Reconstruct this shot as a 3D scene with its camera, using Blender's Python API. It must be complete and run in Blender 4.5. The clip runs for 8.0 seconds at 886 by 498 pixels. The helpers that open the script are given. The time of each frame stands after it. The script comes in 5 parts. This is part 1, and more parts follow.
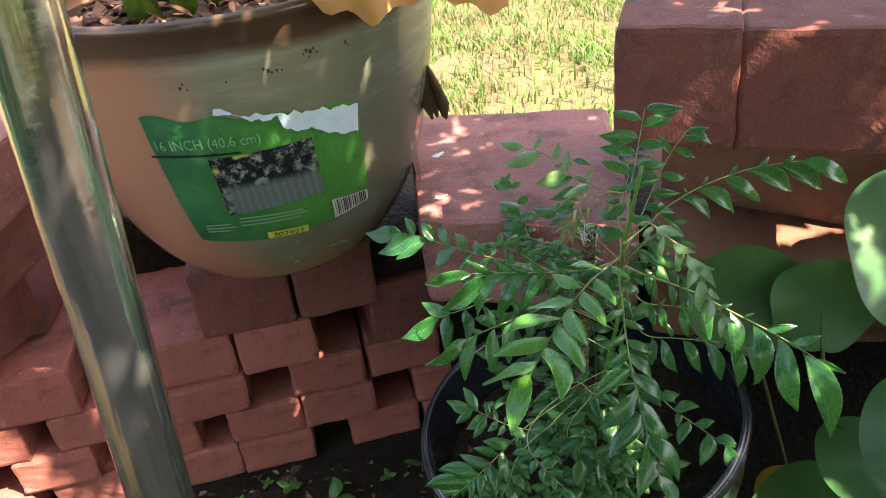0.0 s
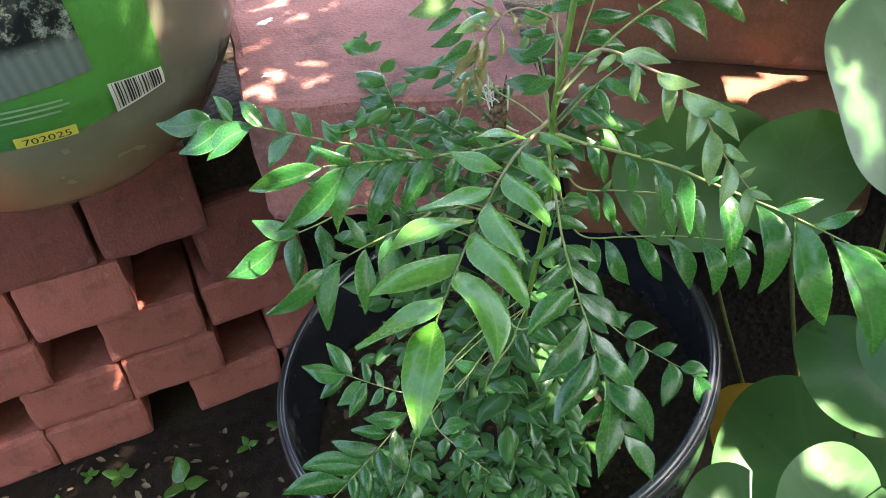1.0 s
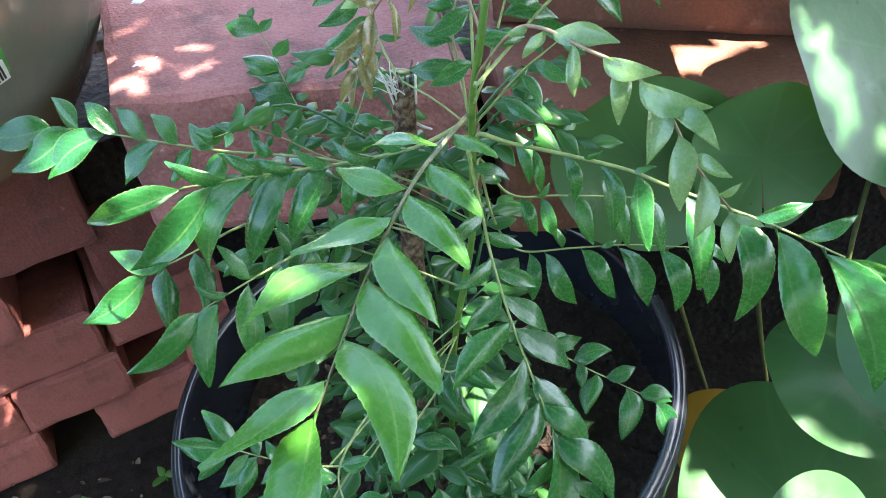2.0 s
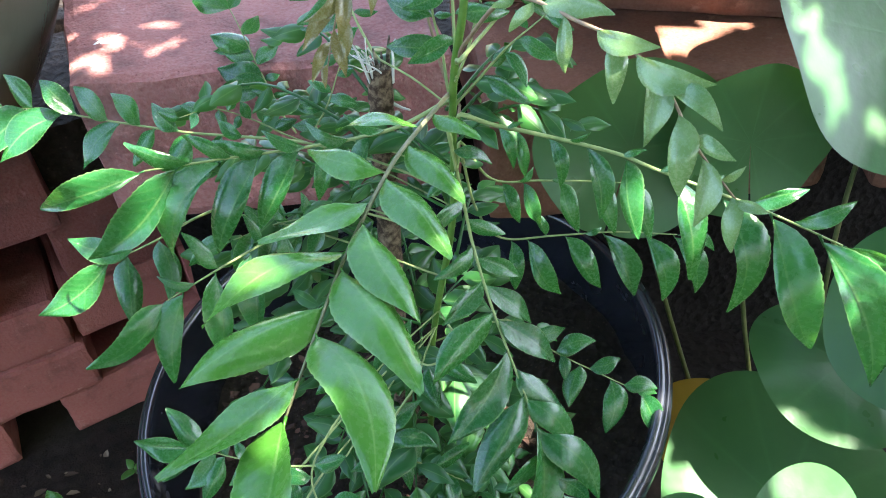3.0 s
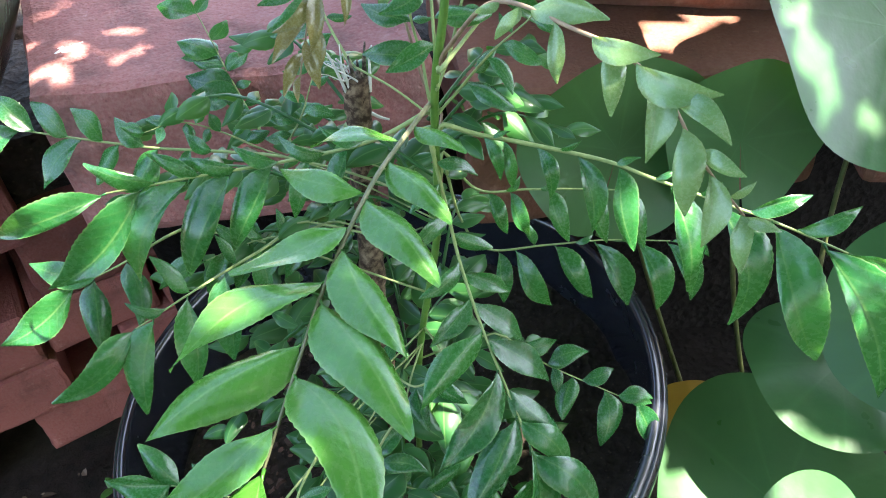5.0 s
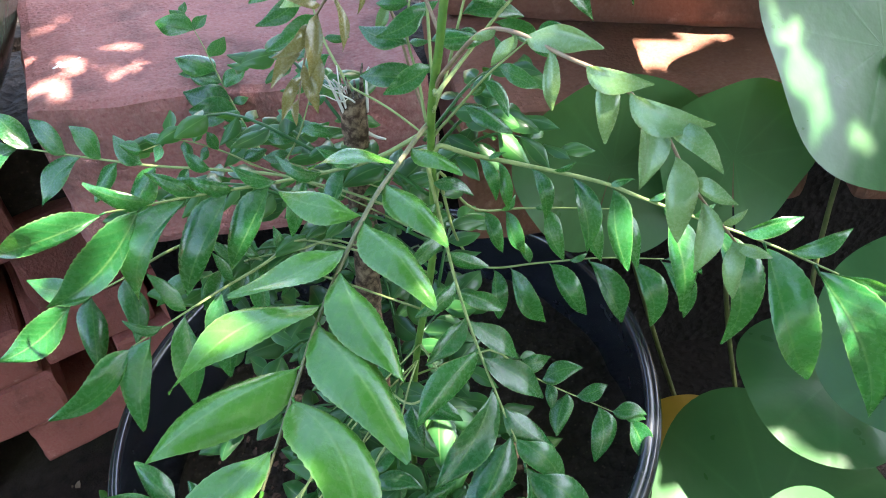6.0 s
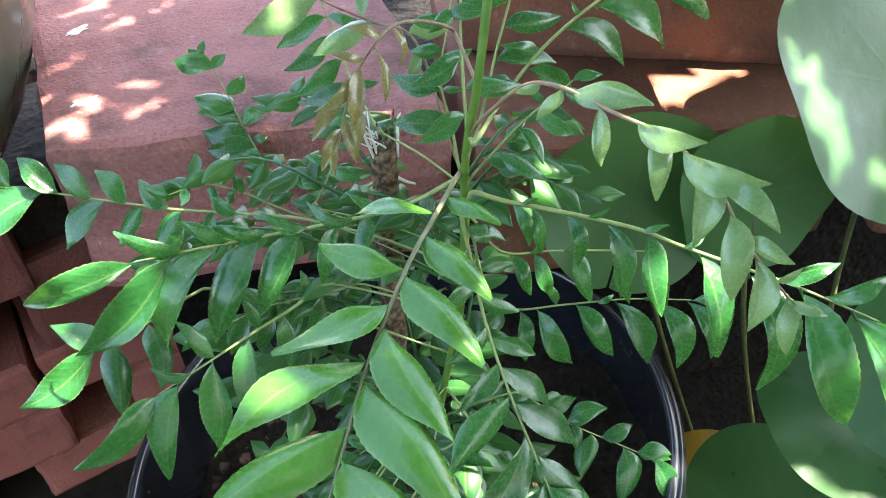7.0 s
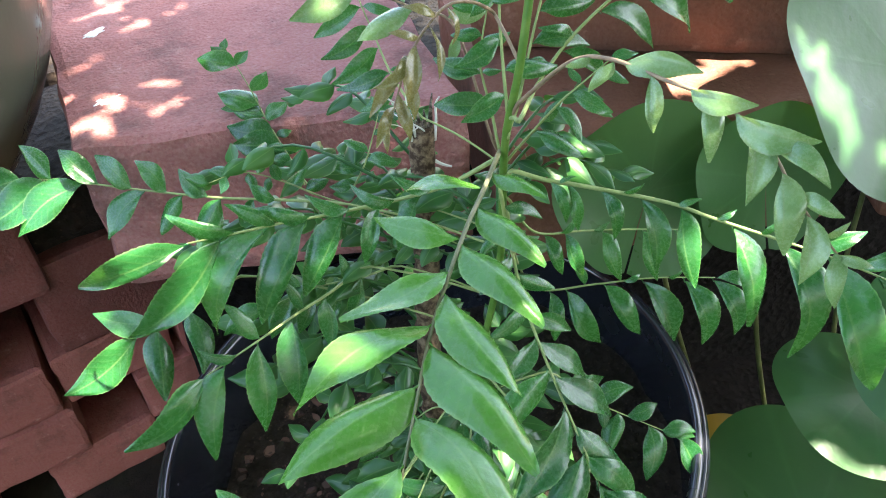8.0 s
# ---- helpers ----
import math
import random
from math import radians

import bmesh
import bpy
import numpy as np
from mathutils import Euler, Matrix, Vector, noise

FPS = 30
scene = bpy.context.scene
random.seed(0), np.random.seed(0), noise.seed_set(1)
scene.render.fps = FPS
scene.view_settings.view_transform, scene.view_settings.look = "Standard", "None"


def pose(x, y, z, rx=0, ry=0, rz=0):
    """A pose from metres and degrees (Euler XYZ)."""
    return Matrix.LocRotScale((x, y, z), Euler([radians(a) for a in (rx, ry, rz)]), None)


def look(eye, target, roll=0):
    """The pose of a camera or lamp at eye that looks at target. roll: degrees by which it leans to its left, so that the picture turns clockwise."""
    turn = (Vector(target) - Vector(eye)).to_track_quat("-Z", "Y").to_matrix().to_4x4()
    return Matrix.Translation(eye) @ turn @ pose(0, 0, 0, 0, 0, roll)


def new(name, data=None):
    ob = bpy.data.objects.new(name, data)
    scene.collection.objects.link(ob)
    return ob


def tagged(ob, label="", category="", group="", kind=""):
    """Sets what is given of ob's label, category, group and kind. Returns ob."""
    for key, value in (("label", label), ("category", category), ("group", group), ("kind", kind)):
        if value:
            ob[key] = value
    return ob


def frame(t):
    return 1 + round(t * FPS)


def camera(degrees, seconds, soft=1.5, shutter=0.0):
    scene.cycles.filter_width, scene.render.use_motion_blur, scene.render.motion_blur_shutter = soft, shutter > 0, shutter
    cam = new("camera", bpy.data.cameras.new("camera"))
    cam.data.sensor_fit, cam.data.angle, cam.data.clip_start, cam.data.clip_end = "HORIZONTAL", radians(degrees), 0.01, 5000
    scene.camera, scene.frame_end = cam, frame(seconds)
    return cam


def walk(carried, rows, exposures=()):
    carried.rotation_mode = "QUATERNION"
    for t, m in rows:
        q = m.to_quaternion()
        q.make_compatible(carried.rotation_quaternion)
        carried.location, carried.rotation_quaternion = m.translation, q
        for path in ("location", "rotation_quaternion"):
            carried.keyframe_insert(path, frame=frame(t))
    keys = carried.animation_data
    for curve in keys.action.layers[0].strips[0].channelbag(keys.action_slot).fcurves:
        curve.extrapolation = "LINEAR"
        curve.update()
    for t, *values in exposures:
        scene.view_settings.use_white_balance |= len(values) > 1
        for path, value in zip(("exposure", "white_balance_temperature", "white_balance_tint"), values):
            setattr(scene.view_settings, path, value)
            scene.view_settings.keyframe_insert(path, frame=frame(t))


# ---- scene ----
cam = camera(56.6, 8.0, 1.0)
EXPOSURE = 3.4
WARMTH = 6850
PATH = [
    (0, (0.0732, 0.1032, 0.8484), (-0.0852, 2.1492, -0.396), -6.9),
    (0.5, (0.06, 0.21, 0.7752), (0.0768, 2.1588, -0.6252), -6.8),
    (1, (0.0684, 0.2856, 0.7104), (0.2748, 2.1696, -0.7632), -6.1),
    (1.5, (0.0768, 0.3348, 0.6792), (0.3696, 2.166, -0.8448), -6.0),
    (2, (0.0996, 0.3636, 0.6756), (0.4368, 2.1612, -0.8772), -6.3),
    (3.3, (0.102, 0.3792, 0.6636), (0.5112, 2.1216, -0.9348), -5.0),
    (3.5, (0.108, 0.3816, 0.6672), (0.5088, 2.1216, -0.936), -5.9),
    (4, (0.1128, 0.39, 0.6684), (0.5304, 2.13, -0.9324), -6.2),
    (4.5, (0.1104, 0.3924, 0.6636), (0.5352, 2.1276, -0.9396), -5.9),
    (4.7, (0.1044, 0.3948, 0.66), (0.5388, 2.1228, -0.9468), -5.7),
    (6, (0.1044, 0.396, 0.6648), (0.5712, 2.1336, -0.924), -4.8),
    (6.5, (0.102, 0.3972, 0.6696), (0.582, 2.1564, -0.8916), -4.8),
    (7, (0.0948, 0.4068, 0.6708), (0.588, 2.1792, -0.87), -4.7),
    (7.5, (0.0828, 0.408, 0.6732), (0.594, 2.1852, -0.8556), -5.0),
    (8, (0.072, 0.3996, 0.6696), (0.6048, 2.1768, -0.8544), -5.1),
]
walk(cam, [(t, look(eye, target, roll)) for t, eye, target, roll in PATH],
     exposures=[(0, EXPOSURE - 0.66, WARMTH + 1100), (0.3, EXPOSURE - 0.08, WARMTH + 1150), (1, EXPOSURE + 0.08, WARMTH + 1000), (1.5, EXPOSURE + 0.22, WARMTH), (2, EXPOSURE + 0.22, WARMTH - 200), (4.5, EXPOSURE + 0.22, WARMTH), (6, EXPOSURE + 0.22, WARMTH), (7, EXPOSURE + 0.22, WARMTH + 350), (8, EXPOSURE + 0.22, WARMTH + 350)])

# ---- light ----
SUN_EL, SUN_AZ = 56.0, -25.0      # height, and bearing from +x towards +y, in degrees
world = bpy.data.worlds.new("sky")
scene.world = world
world.use_nodes = True
wn = world.node_tree
bg = wn.nodes["Background"]
sky = wn.nodes.new("ShaderNodeTexSky")
sky.sky_type, sky.sun_disc = "NISHITA", False
sky.dust_density, sky.air_density = 2.0, 1.0
sky.sun_elevation, sky.sun_rotation = radians(SUN_EL), radians(90 - SUN_AZ)
wn.links.new(sky.outputs[0], bg.inputs[0])
bg.inputs[1].default_value = 0.14
sun_dir = Vector((math.cos(radians(SUN_EL)) * math.cos(radians(SUN_AZ)),
                  math.cos(radians(SUN_EL)) * math.sin(radians(SUN_AZ)), math.sin(radians(SUN_EL))))
sun = new("sun", bpy.data.lights.new("sun", "SUN"))
sun.data.energy, sun.data.angle, sun.data.color = 5.0, radians(0.55), (1.0, 0.95, 0.87)
sun.matrix_world = look(sun_dir * 10, (0, 0, 0))


# ---- materials ----
class Nodes:
    """A small builder for one node material."""
    def __init__(self, name, rough=0.7, metal=0.0, spec=0.5):
        self.m = bpy.data.materials.new(name)
        self.m.use_nodes = True
        self.t = self.m.node_tree
        self.b = self.t.nodes["Principled BSDF"]
        self.out = self.t.nodes["Material Output"]
        self.b.inputs["Roughness"].default_value = rough
        self.b.inputs["Metallic"].default_value = metal
        self.b.inputs["Specular IOR Level"].default_value = spec
        self.co = self.t.nodes.new("ShaderNodeTexCoord")

    def link(self, a, b):
        self.t.links.new(a, b)

    def put(self, socket, value):
        if hasattr(value, "is_output"):
            self.link(value, socket)
        else:
            socket.default_value = value

    def noise(self, scale, detail=4, rough=0.55, where="Object", vector=None):
        n = self.t.nodes.new("ShaderNodeTexNoise")
        n.inputs["Scale"].default_value, n.inputs["Detail"].default_value, n.inputs["Roughness"].default_value = scale, detail, rough
        self.link(vector if vector else self.co.outputs[where], n.inputs["Vector"])
        return n.outputs["Fac"]

    def voronoi(self, scale, where="Object", feature="F1"):
        n = self.t.nodes.new("ShaderNodeTexVoronoi")
        n.feature = feature
        n.inputs["Scale"].default_value = scale
        self.link(self.co.outputs[where], n.inputs["Vector"])
        return n.outputs["Distance"]

    def ramp(self, fac, lo, hi, a=0.0, b=1.0):
        n = self.t.nodes.new("ShaderNodeMapRange")
        self.link(fac, n.inputs[0])
        for i, v in enumerate((lo, hi, a, b)):
            n.inputs[1 + i].default_value = v
        return n.outputs[0]

    def math(self, op, a, b=0.0):
        n = self.t.nodes.new("ShaderNodeMath")
        n.operation = op
        self.put(n.inputs[0], a)
        self.put(n.inputs[1], b)
        return n.outputs[0]

    def mix(self, fac, a, b, blend="MIX"):
        n = self.t.nodes.new("ShaderNodeMix")
        n.data_type, n.blend_type = "RGBA", blend
        self.put(n.inputs[0], fac)
        for socket, v in ((n.inputs[6], a), (n.inputs[7], b)):
            if isinstance(v, tuple):
                socket.default_value = (*v, 1)
            else:
                self.link(v, socket)
        return n.outputs[2]

    def axis(self, i, where="Object"):
        n = self.t.nodes.new("ShaderNodeSeparateXYZ")
        self.link(self.co.outputs[where], n.inputs[0])
        return n.outputs[i]

    def random(self):
        return self.t.nodes.new("ShaderNodeObjectInfo").outputs["Random"]

    def island(self):
        return self.t.nodes.new("ShaderNodeNewGeometry").outputs["Random Per Island"]

    def color(self, c):
        self.put(self.b.inputs["Base Color"], c if hasattr(c, "is_output") else (*c, 1))

    def bump(self, height, strength=0.4, distance=0.002):
        n = self.t.nodes.new("ShaderNodeBump")
        n.inputs["Strength"].default_value, n.inputs["Distance"].default_value = strength, distance
        self.link(height, n.inputs["Height"])
        self.link(n.outputs[0], self.b.inputs["Normal"])

    def translucent(self, colour, amount):
        tr = self.t.nodes.new("ShaderNodeBsdfTranslucent")
        self.put(tr.inputs[0], colour if hasattr(colour, "is_output") else (*colour, 1))
        mx = self.t.nodes.new("ShaderNodeMixShader")
        mx.inputs[0].default_value = amount
        self.link(self.b.outputs[0], mx.inputs[1])
        self.link(tr.outputs[0], mx.inputs[2])
        self.link(mx.outputs[0], self.out.inputs[0])


def concrete(name, a, b, dust, rough=0.85, pit=0.5, relief=0.38):
    """Dyed concrete: two tones, pale dust in patches, fine sand and pits."""
    k = Nodes(name, rough, spec=0.25)
    tone = k.mix(k.ramp(k.noise(9, 5), 0.3, 0.7), a, b)
    tone = k.mix(k.ramp(k.noise(420, 2), 0.35, 0.75, 0, 0.35), tone, dust)
    tone = k.mix(k.ramp(k.noise(28, 6, 0.7), 0.55, 0.8, 0, 0.55), tone, dust)
    tone = k.mix(k.ramp(k.random(), 0, 1, 0.0, 0.4), tone, tuple(0.6 * c for c in a))
    grime = k.ramp(k.noise(17, 6, 0.7), 0.5, 0.72, 0, 0.75)
    tone = k.mix(grime, tone, (0.052, 0.034, 0.028))
    wear = k.ramp(k.noise(60, 4, 0.7), 0.62, 0.74, 0, 0.6)
    tone = k.mix(wear, tone, tuple(min(1, 1.25 * c) for c in dust))
    dark = k.ramp(k.voronoi(170), 0.05, 0.16, 0.75, 1.0)
    tone = k.mix(1.0, tone, k.mix(dark, (0.35, 0.3, 0.3), (1, 1, 1)), "MULTIPLY")
    k.color(tone)
    grain = k.math("ADD", k.noise(330, 3), k.math("MULTIPLY", k.noise(45, 4), 1.3))
    k.bump(k.math("ADD", grain, k.math("MULTIPLY", dark, pit)), relief, 0.0026)
    return k.m


BRICK = concrete("red_paver", (0.41, 0.122, 0.096), (0.285, 0.086, 0.070), (0.42, 0.20, 0.165), pit=0.3, relief=0.3)
BLOCK = concrete("red_block", (0.225, 0.062, 0.050), (0.150, 0.046, 0.038), (0.30, 0.15, 0.13))
STEP = concrete("step_block", (0.33, 0.124, 0.112), (0.235, 0.084, 0.076), (0.45, 0.26, 0.245), pit=1.4, relief=0.55)
ORANGE = concrete("orange_block", (0.26, 0.105, 0.066), (0.18, 0.075, 0.05), (0.33, 0.175, 0.125))


def soil(name, a, b, scale=60, rough=0.95):
    k = Nodes(name, rough, spec=0.2)
    tone = k.mix(k.ramp(k.noise(scale, 6, 0.7), 0.3, 0.75), a, b)
    tone = k.mix(k.ramp(k.voronoi(scale * 3), 0.0, 0.25, 0.6, 0.0), tone, tuple(2.2 * c for c in b))
    k.color(tone)
    k.bump(k.math("ADD", k.noise(scale * 2, 6, 0.75), k.voronoi(scale * 2.2)), 0.9, 0.008)
    return k.m


SOIL = soil("garden_soil", (0.016, 0.011, 0.009), (0.042, 0.028, 0.020))
# near-black colour that stands in for deep shade behind the pot
RECESS_BLACK = soil("recess_shade_black", (0.004, 0.003, 0.0025), (0.010, 0.007, 0.0055))
POTSOIL = soil("potting_soil", (0.022, 0.016, 0.012), (0.060, 0.042, 0.030), 90)


def ground_material():
    """Dark soil in the bed before the wall, dry lawn behind it."""
    k = Nodes("ground", 0.95, spec=0.2)
    bed = k.mix(k.ramp(k.noise(60, 6, 0.7), 0.3, 0.75), (0.017, 0.012, 0.009), (0.050, 0.034, 0.025))
    bed = k.mix(k.ramp(k.noise(7, 3), 0.45, 0.7, 0, 0.6), bed, (0.012, 0.009, 0.007))
    lawn = k.mix(k.ramp(k.noise(14, 6, 0.7), 0.35, 0.65), (0.150, 0.112, 0.062), (0.075, 0.105, 0.030))
    lawn = k.mix(k.ramp(k.noise(3, 3), 0.4, 0.65), lawn, (0.165, 0.10, 0.065))
    k.color(k.mix(k.ramp(k.math("ADD", k.axis(1), k.math("MULTIPLY", k.noise(2.5, 4), 0.8)), 1.35, 1.7), bed, lawn))
    k.bump(k.noise(130, 6, 0.75), 0.9, 0.008)
    return k.m


def leaf_material(name, a, b, rib, back, rough=0.25, veins=1.0, tint=0.22, joined=False, spec=0.62):
    """A glossy leaf: tones by leaf, pale midrib along local x, fine side veins, light through the blade."""
    k = Nodes(name, rough, spec=spec)
    tone = k.mix(k.ramp(k.island() if joined else k.random(), 0, 1), a, b)
    tone = k.mix(k.ramp(k.noise(3.5, 3), 0.4, 0.75, 0, tint), tone, tuple(1.35 * c for c in b))
    y = k.math("ABSOLUTE", k.axis(1))
    at = k.t.nodes.new("ShaderNodeAttribute")
    at.attribute_name = "edge"
    rim = k.ramp(at.outputs["Fac"], 0.2, 0.9, 0, 0.42)
    mat2 = k.t.nodes.new("ShaderNodeAttribute")
    mat2.attribute_name = "rib"
    mid = k.ramp(mat2.outputs["Fac"], 0.92, 0.985, 0, 1)
    w = k.t.nodes.new("ShaderNodeTexWave")
    w.wave_type, w.bands_direction = "BANDS", "X"
    w.inputs["Scale"].default_value, w.inputs["Distortion"].default_value = 3.0, 1.2
    sep = k.t.nodes.new("ShaderNodeCombineXYZ")
    k.link(k.math("SUBTRACT", k.axis(0), k.math("MULTIPLY", y, 1.0)), sep.inputs[0])
    k.link(sep.outputs[0], w.inputs["Vector"])
    vein = k.ramp(w.outputs["Fac"], 0.9, 1.0, 0, 0.09 * veins)
    tone = k.mix(vein, tone, rib)
    tone = k.mix(k.math("MULTIPLY", mid, 0.3), tone, rib)
    tone = k.mix(rim, tone, rib)
    k.color(tone)
    k.bump(k.math("ADD", k.math("MULTIPLY", w.outputs["Fac"], 0.25), k.math("ADD", k.math("MULTIPLY", k.noise(30, 3, 0.55), 1.0), k.math("MULTIPLY", mid, -0.3))), 0.05, 0.02)
    k.b.inputs["Coat Weight"].default_value, k.b.inputs["Coat Roughness"].default_value = 0.24, 0.12
    k.put(k.b.inputs["Roughness"], k.ramp(k.noise(25, 3), 0.3, 0.7, rough - 0.07, rough + 0.1))
    k.translucent(k.mix(0.5, tone, back), 0.26)
    return k.m


LEAF = leaf_material("curry_leaf", (0.008, 0.078, 0.023), (0.024, 0.137, 0.030), (0.22, 0.36, 0.12), (0.16, 0.42, 0.04))
INNER = leaf_material("inner_curry_leaf", (0.013, 0.074, 0.021), (0.032, 0.130, 0.028), (0.22, 0.36, 0.12), (0.18, 0.46, 0.05), rough=0.36, joined=True, spec=0.3)
FRESH = leaf_material("light_curry_leaf", (0.044, 0.165, 0.022), (0.068, 0.215, 0.032), (0.25, 0.40, 0.14), (0.18, 0.45, 0.06), spec=0.42)
YOUNG = leaf_material("young_curry_leaf", (0.085, 0.19, 0.075), (0.13, 0.23, 0.09), (0.22, 0.24, 0.12), (0.32, 0.44, 0.10))
BRONZE = leaf_material("bronze_curry_leaf", (0.13, 0.12, 0.045), (0.17, 0.14, 0.055), (0.22, 0.15, 0.09), (0.32, 0.30, 0.07))


def stem_material(name, a, b, rough=0.6, scale=160):
    k = Nodes(name, rough, spec=0.35)
    k.color(k.mix(k.ramp(k.noise(scale, 5, 0.65), 0.42, 0.66), a, b))
    k.bump(k.noise(400, 3), 0.3, 0.001)
    return k.m


STEM = stem_material("green_stem", (0.07, 0.16, 0.025), (0.12, 0.21, 0.04), 0.4)
DUN = stem_material("dun_twig", (0.115, 0.125, 0.06), (0.18, 0.17, 0.10))
TWIG = stem_material("pale_twig", (0.19, 0.25, 0.085), (0.27, 0.32, 0.12))
STUB = stem_material("brown_bark", (0.040, 0.020, 0.011), (0.23, 0.16, 0.10), 0.9, 300)
BARK = stem_material("grey_bark", (0.035, 0.022, 0.015), (0.30, 0.25, 0.19), 0.9, 330)
RUSSET = stem_material("russet_twig", (0.20, 0.13, 0.085), (0.28, 0.20, 0.12))


def plain(name, c, rough=0.6, metal=0.0, bump=0.0, scale=60, vary=0.25, spec=0.5):
    k = Nodes(name, rough, metal, spec)
    k.color(k.mix(k.ramp(k.noise(scale, 4), 0.3, 0.7, 0, 1), tuple((1 - vary) * x for x in c), tuple(min(1, (1 + vary) * x) for x in c)))
    k.put(k.b.inputs["Roughness"], k.ramp(k.noise(scale * 0.6, 4), 0.3, 0.7, max(0.03, rough - 0.1), min(1, rough + 0.12)))
    if bump:
        k.bump(k.noise(scale * 3, 4), bump, 0.002)
    return k.m


# ---- building helpers ----
def part(name, bm, material, parent=None, label="", smooth=False):
    me = bpy.data.meshes.new(name)
    bm.to_mesh(me)
    bm.free()
    for m in (material if isinstance(material, (list, tuple)) else [material]):
        me.materials.append(m)
    if smooth:
        me.polygons.foreach_set("use_smooth", [True] * len(me.polygons))
    ob = new(name, me)
    if parent:
        ob.parent = parent
    if label:
        ob["label"] = label
    return ob


def thing(name, label, category, m=None, group="", kind=""):
    ob = new(name)
    ob.empty_display_size = 0.05
    if m is not None:
        ob.matrix_world = m
    return tagged(ob, label, category, group, kind)


def box_bm(sx, sy, sz, bevel=0.004, cuts=0, rough=0.0, seed=0):
    """A box with its base at z = 0, its front at y = 0 and its middle at x = 0, edges rounded, surface worn."""
    bm = bmesh.new()
    bmesh.ops.create_cube(bm, size=1)
    bmesh.ops.scale(bm, vec=(sx, sy, sz), verts=bm.verts)
    bmesh.ops.translate(bm, vec=(0, sy / 2, sz / 2), verts=bm.verts)
    if bevel:
        bmesh.ops.bevel(bm, geom=bm.edges[:], offset=bevel, segments=2, affect="EDGES", profile=0.6)
    if cuts:
        bmesh.ops.subdivide_edges(bm, edges=[e for e in bm.edges if e.calc_length() > 3 * bevel], cuts=cuts, use_grid_fill=True)
    if rough:
        for v in bm.verts:
            d = noise.noise_vector(v.co * 38 + Vector((seed * 7.3, 0, 0))) + 0.6 * noise.noise_vector(v.co * 110 + Vector((0, seed * 3.1, 0)))
            v.co += d * rough
    bmesh.ops.recalc_face_normals(bm, faces=bm.faces)
    return bm


def tube_bm(points, radii, sides=8, bm=None):
    """A tapered tube along points."""
    bm = bm or bmesh.new()
    rings = []
    up = Vector((0.3, 0.2, 0.9)).normalized()
    for i, p in enumerate(points):
        p = Vector(p)
        d = (Vector(points[min(i + 1, len(points) - 1)]) - Vector(points[max(i - 1, 0)])).normalized()
        a = d.cross(up)
        if a.length < 0.05:
            a = d.cross(Vector((1, 0, 0)))
        a.normalize()
        b = d.cross(a)
        r = radii[i] if isinstance(radii, (list, tuple)) else radii
        rings.append([bm.verts.new(p + r * (math.cos(math.tau * j / sides) * a + math.sin(math.tau * j / sides) * b)) for j in range(sides)])
    for r0, r1 in zip(rings, rings[1:]):
        for j in range(sides):
            bm.faces.new((r0[j], r0[(j + 1) % sides], r1[(j + 1) % sides], r1[j]))
    bm.faces.new(rings[0][::-1])
    bm.faces.new(rings[-1])
    bmesh.ops.recalc_face_normals(bm, faces=bm.faces)
    return bm


def lathe_bm(profile, sides=64, wobble=0.0):
    """A turned shape from (radius, height) pairs round z."""
    bm = bmesh.new()
    rings = []
    for r, z in profile:
        rings.append([bm.verts.new((r * math.cos(math.tau * j / sides), r * math.sin(math.tau * j / sides), z)) for j in range(sides)])
    for r0, r1 in zip(rings, rings[1:]):
        for j in range(sides):
            bm.faces.new((r0[j], r0[(j + 1) % sides], r1[(j + 1) % sides], r1[j]))
    bmesh.ops.recalc_face_normals(bm, faces=bm.faces)
    if wobble:
        for v in bm.verts:
            v.co += noise.noise_vector(v.co * 6) * wobble
    return bm


def smooth_line(points, steps=6):
    """Points of a Catmull-Rom curve through the given ones."""
    ps = [Vector(p) for p in points]
    ps = [2 * ps[0] - ps[1]] + ps + [2 * ps[-1] - ps[-2]]
    out = []
    for i in range(1, len(ps) - 2):
        a, b, c, d = ps[i - 1:i + 3]
        for s in range(steps):
            t = s / steps
            out.append(0.5 * (2 * b + (c - a) * t + (2 * a - 5 * b + 4 * c - d) * t * t + (3 * b - a - 3 * c + d) * t ** 3))
    return out + [ps[-2]]


def share(name, mesh, m, parent):
    ob = new(name, mesh)
    ob.parent = parent
    ob.matrix_basis = m
    return ob


# ---- ground ----
bm = bmesh.new()
n = 90
grid = [-400, -60, -12, -4, -2] + [-1.4 + 3.4 * i / n for i in range(n + 1)] + [2.6, 4, 7, 14, 60, 400]
rows = [[bm.verts.new((x, y + 0.6, 0)) for x in grid] for y in grid]
for r0, r1 in zip(rows, rows[1:]):
    for i in range(len(grid) - 1):
        bm.faces.new((r0[i], r0[i + 1], r1[i + 1], r1[i]))
for v in bm.verts:
    if abs(v.co.x) < 3 and abs(v.co.y) < 4:
        v.co.z += 0.007 * noise.noise(v.co * 14) + 0.005 * noise.noise(v.co * 45)
tagged(part("ground", bm, ground_material(), smooth=True), "dark garden soil before the wall, dry lawn behind", "ground", kind="structure")

# ---- wall ----
WALL_TURN = 14.0
wall_dir = Vector((math.cos(radians(WALL_TURN)), math.sin(radians(WALL_TURN)), 0))


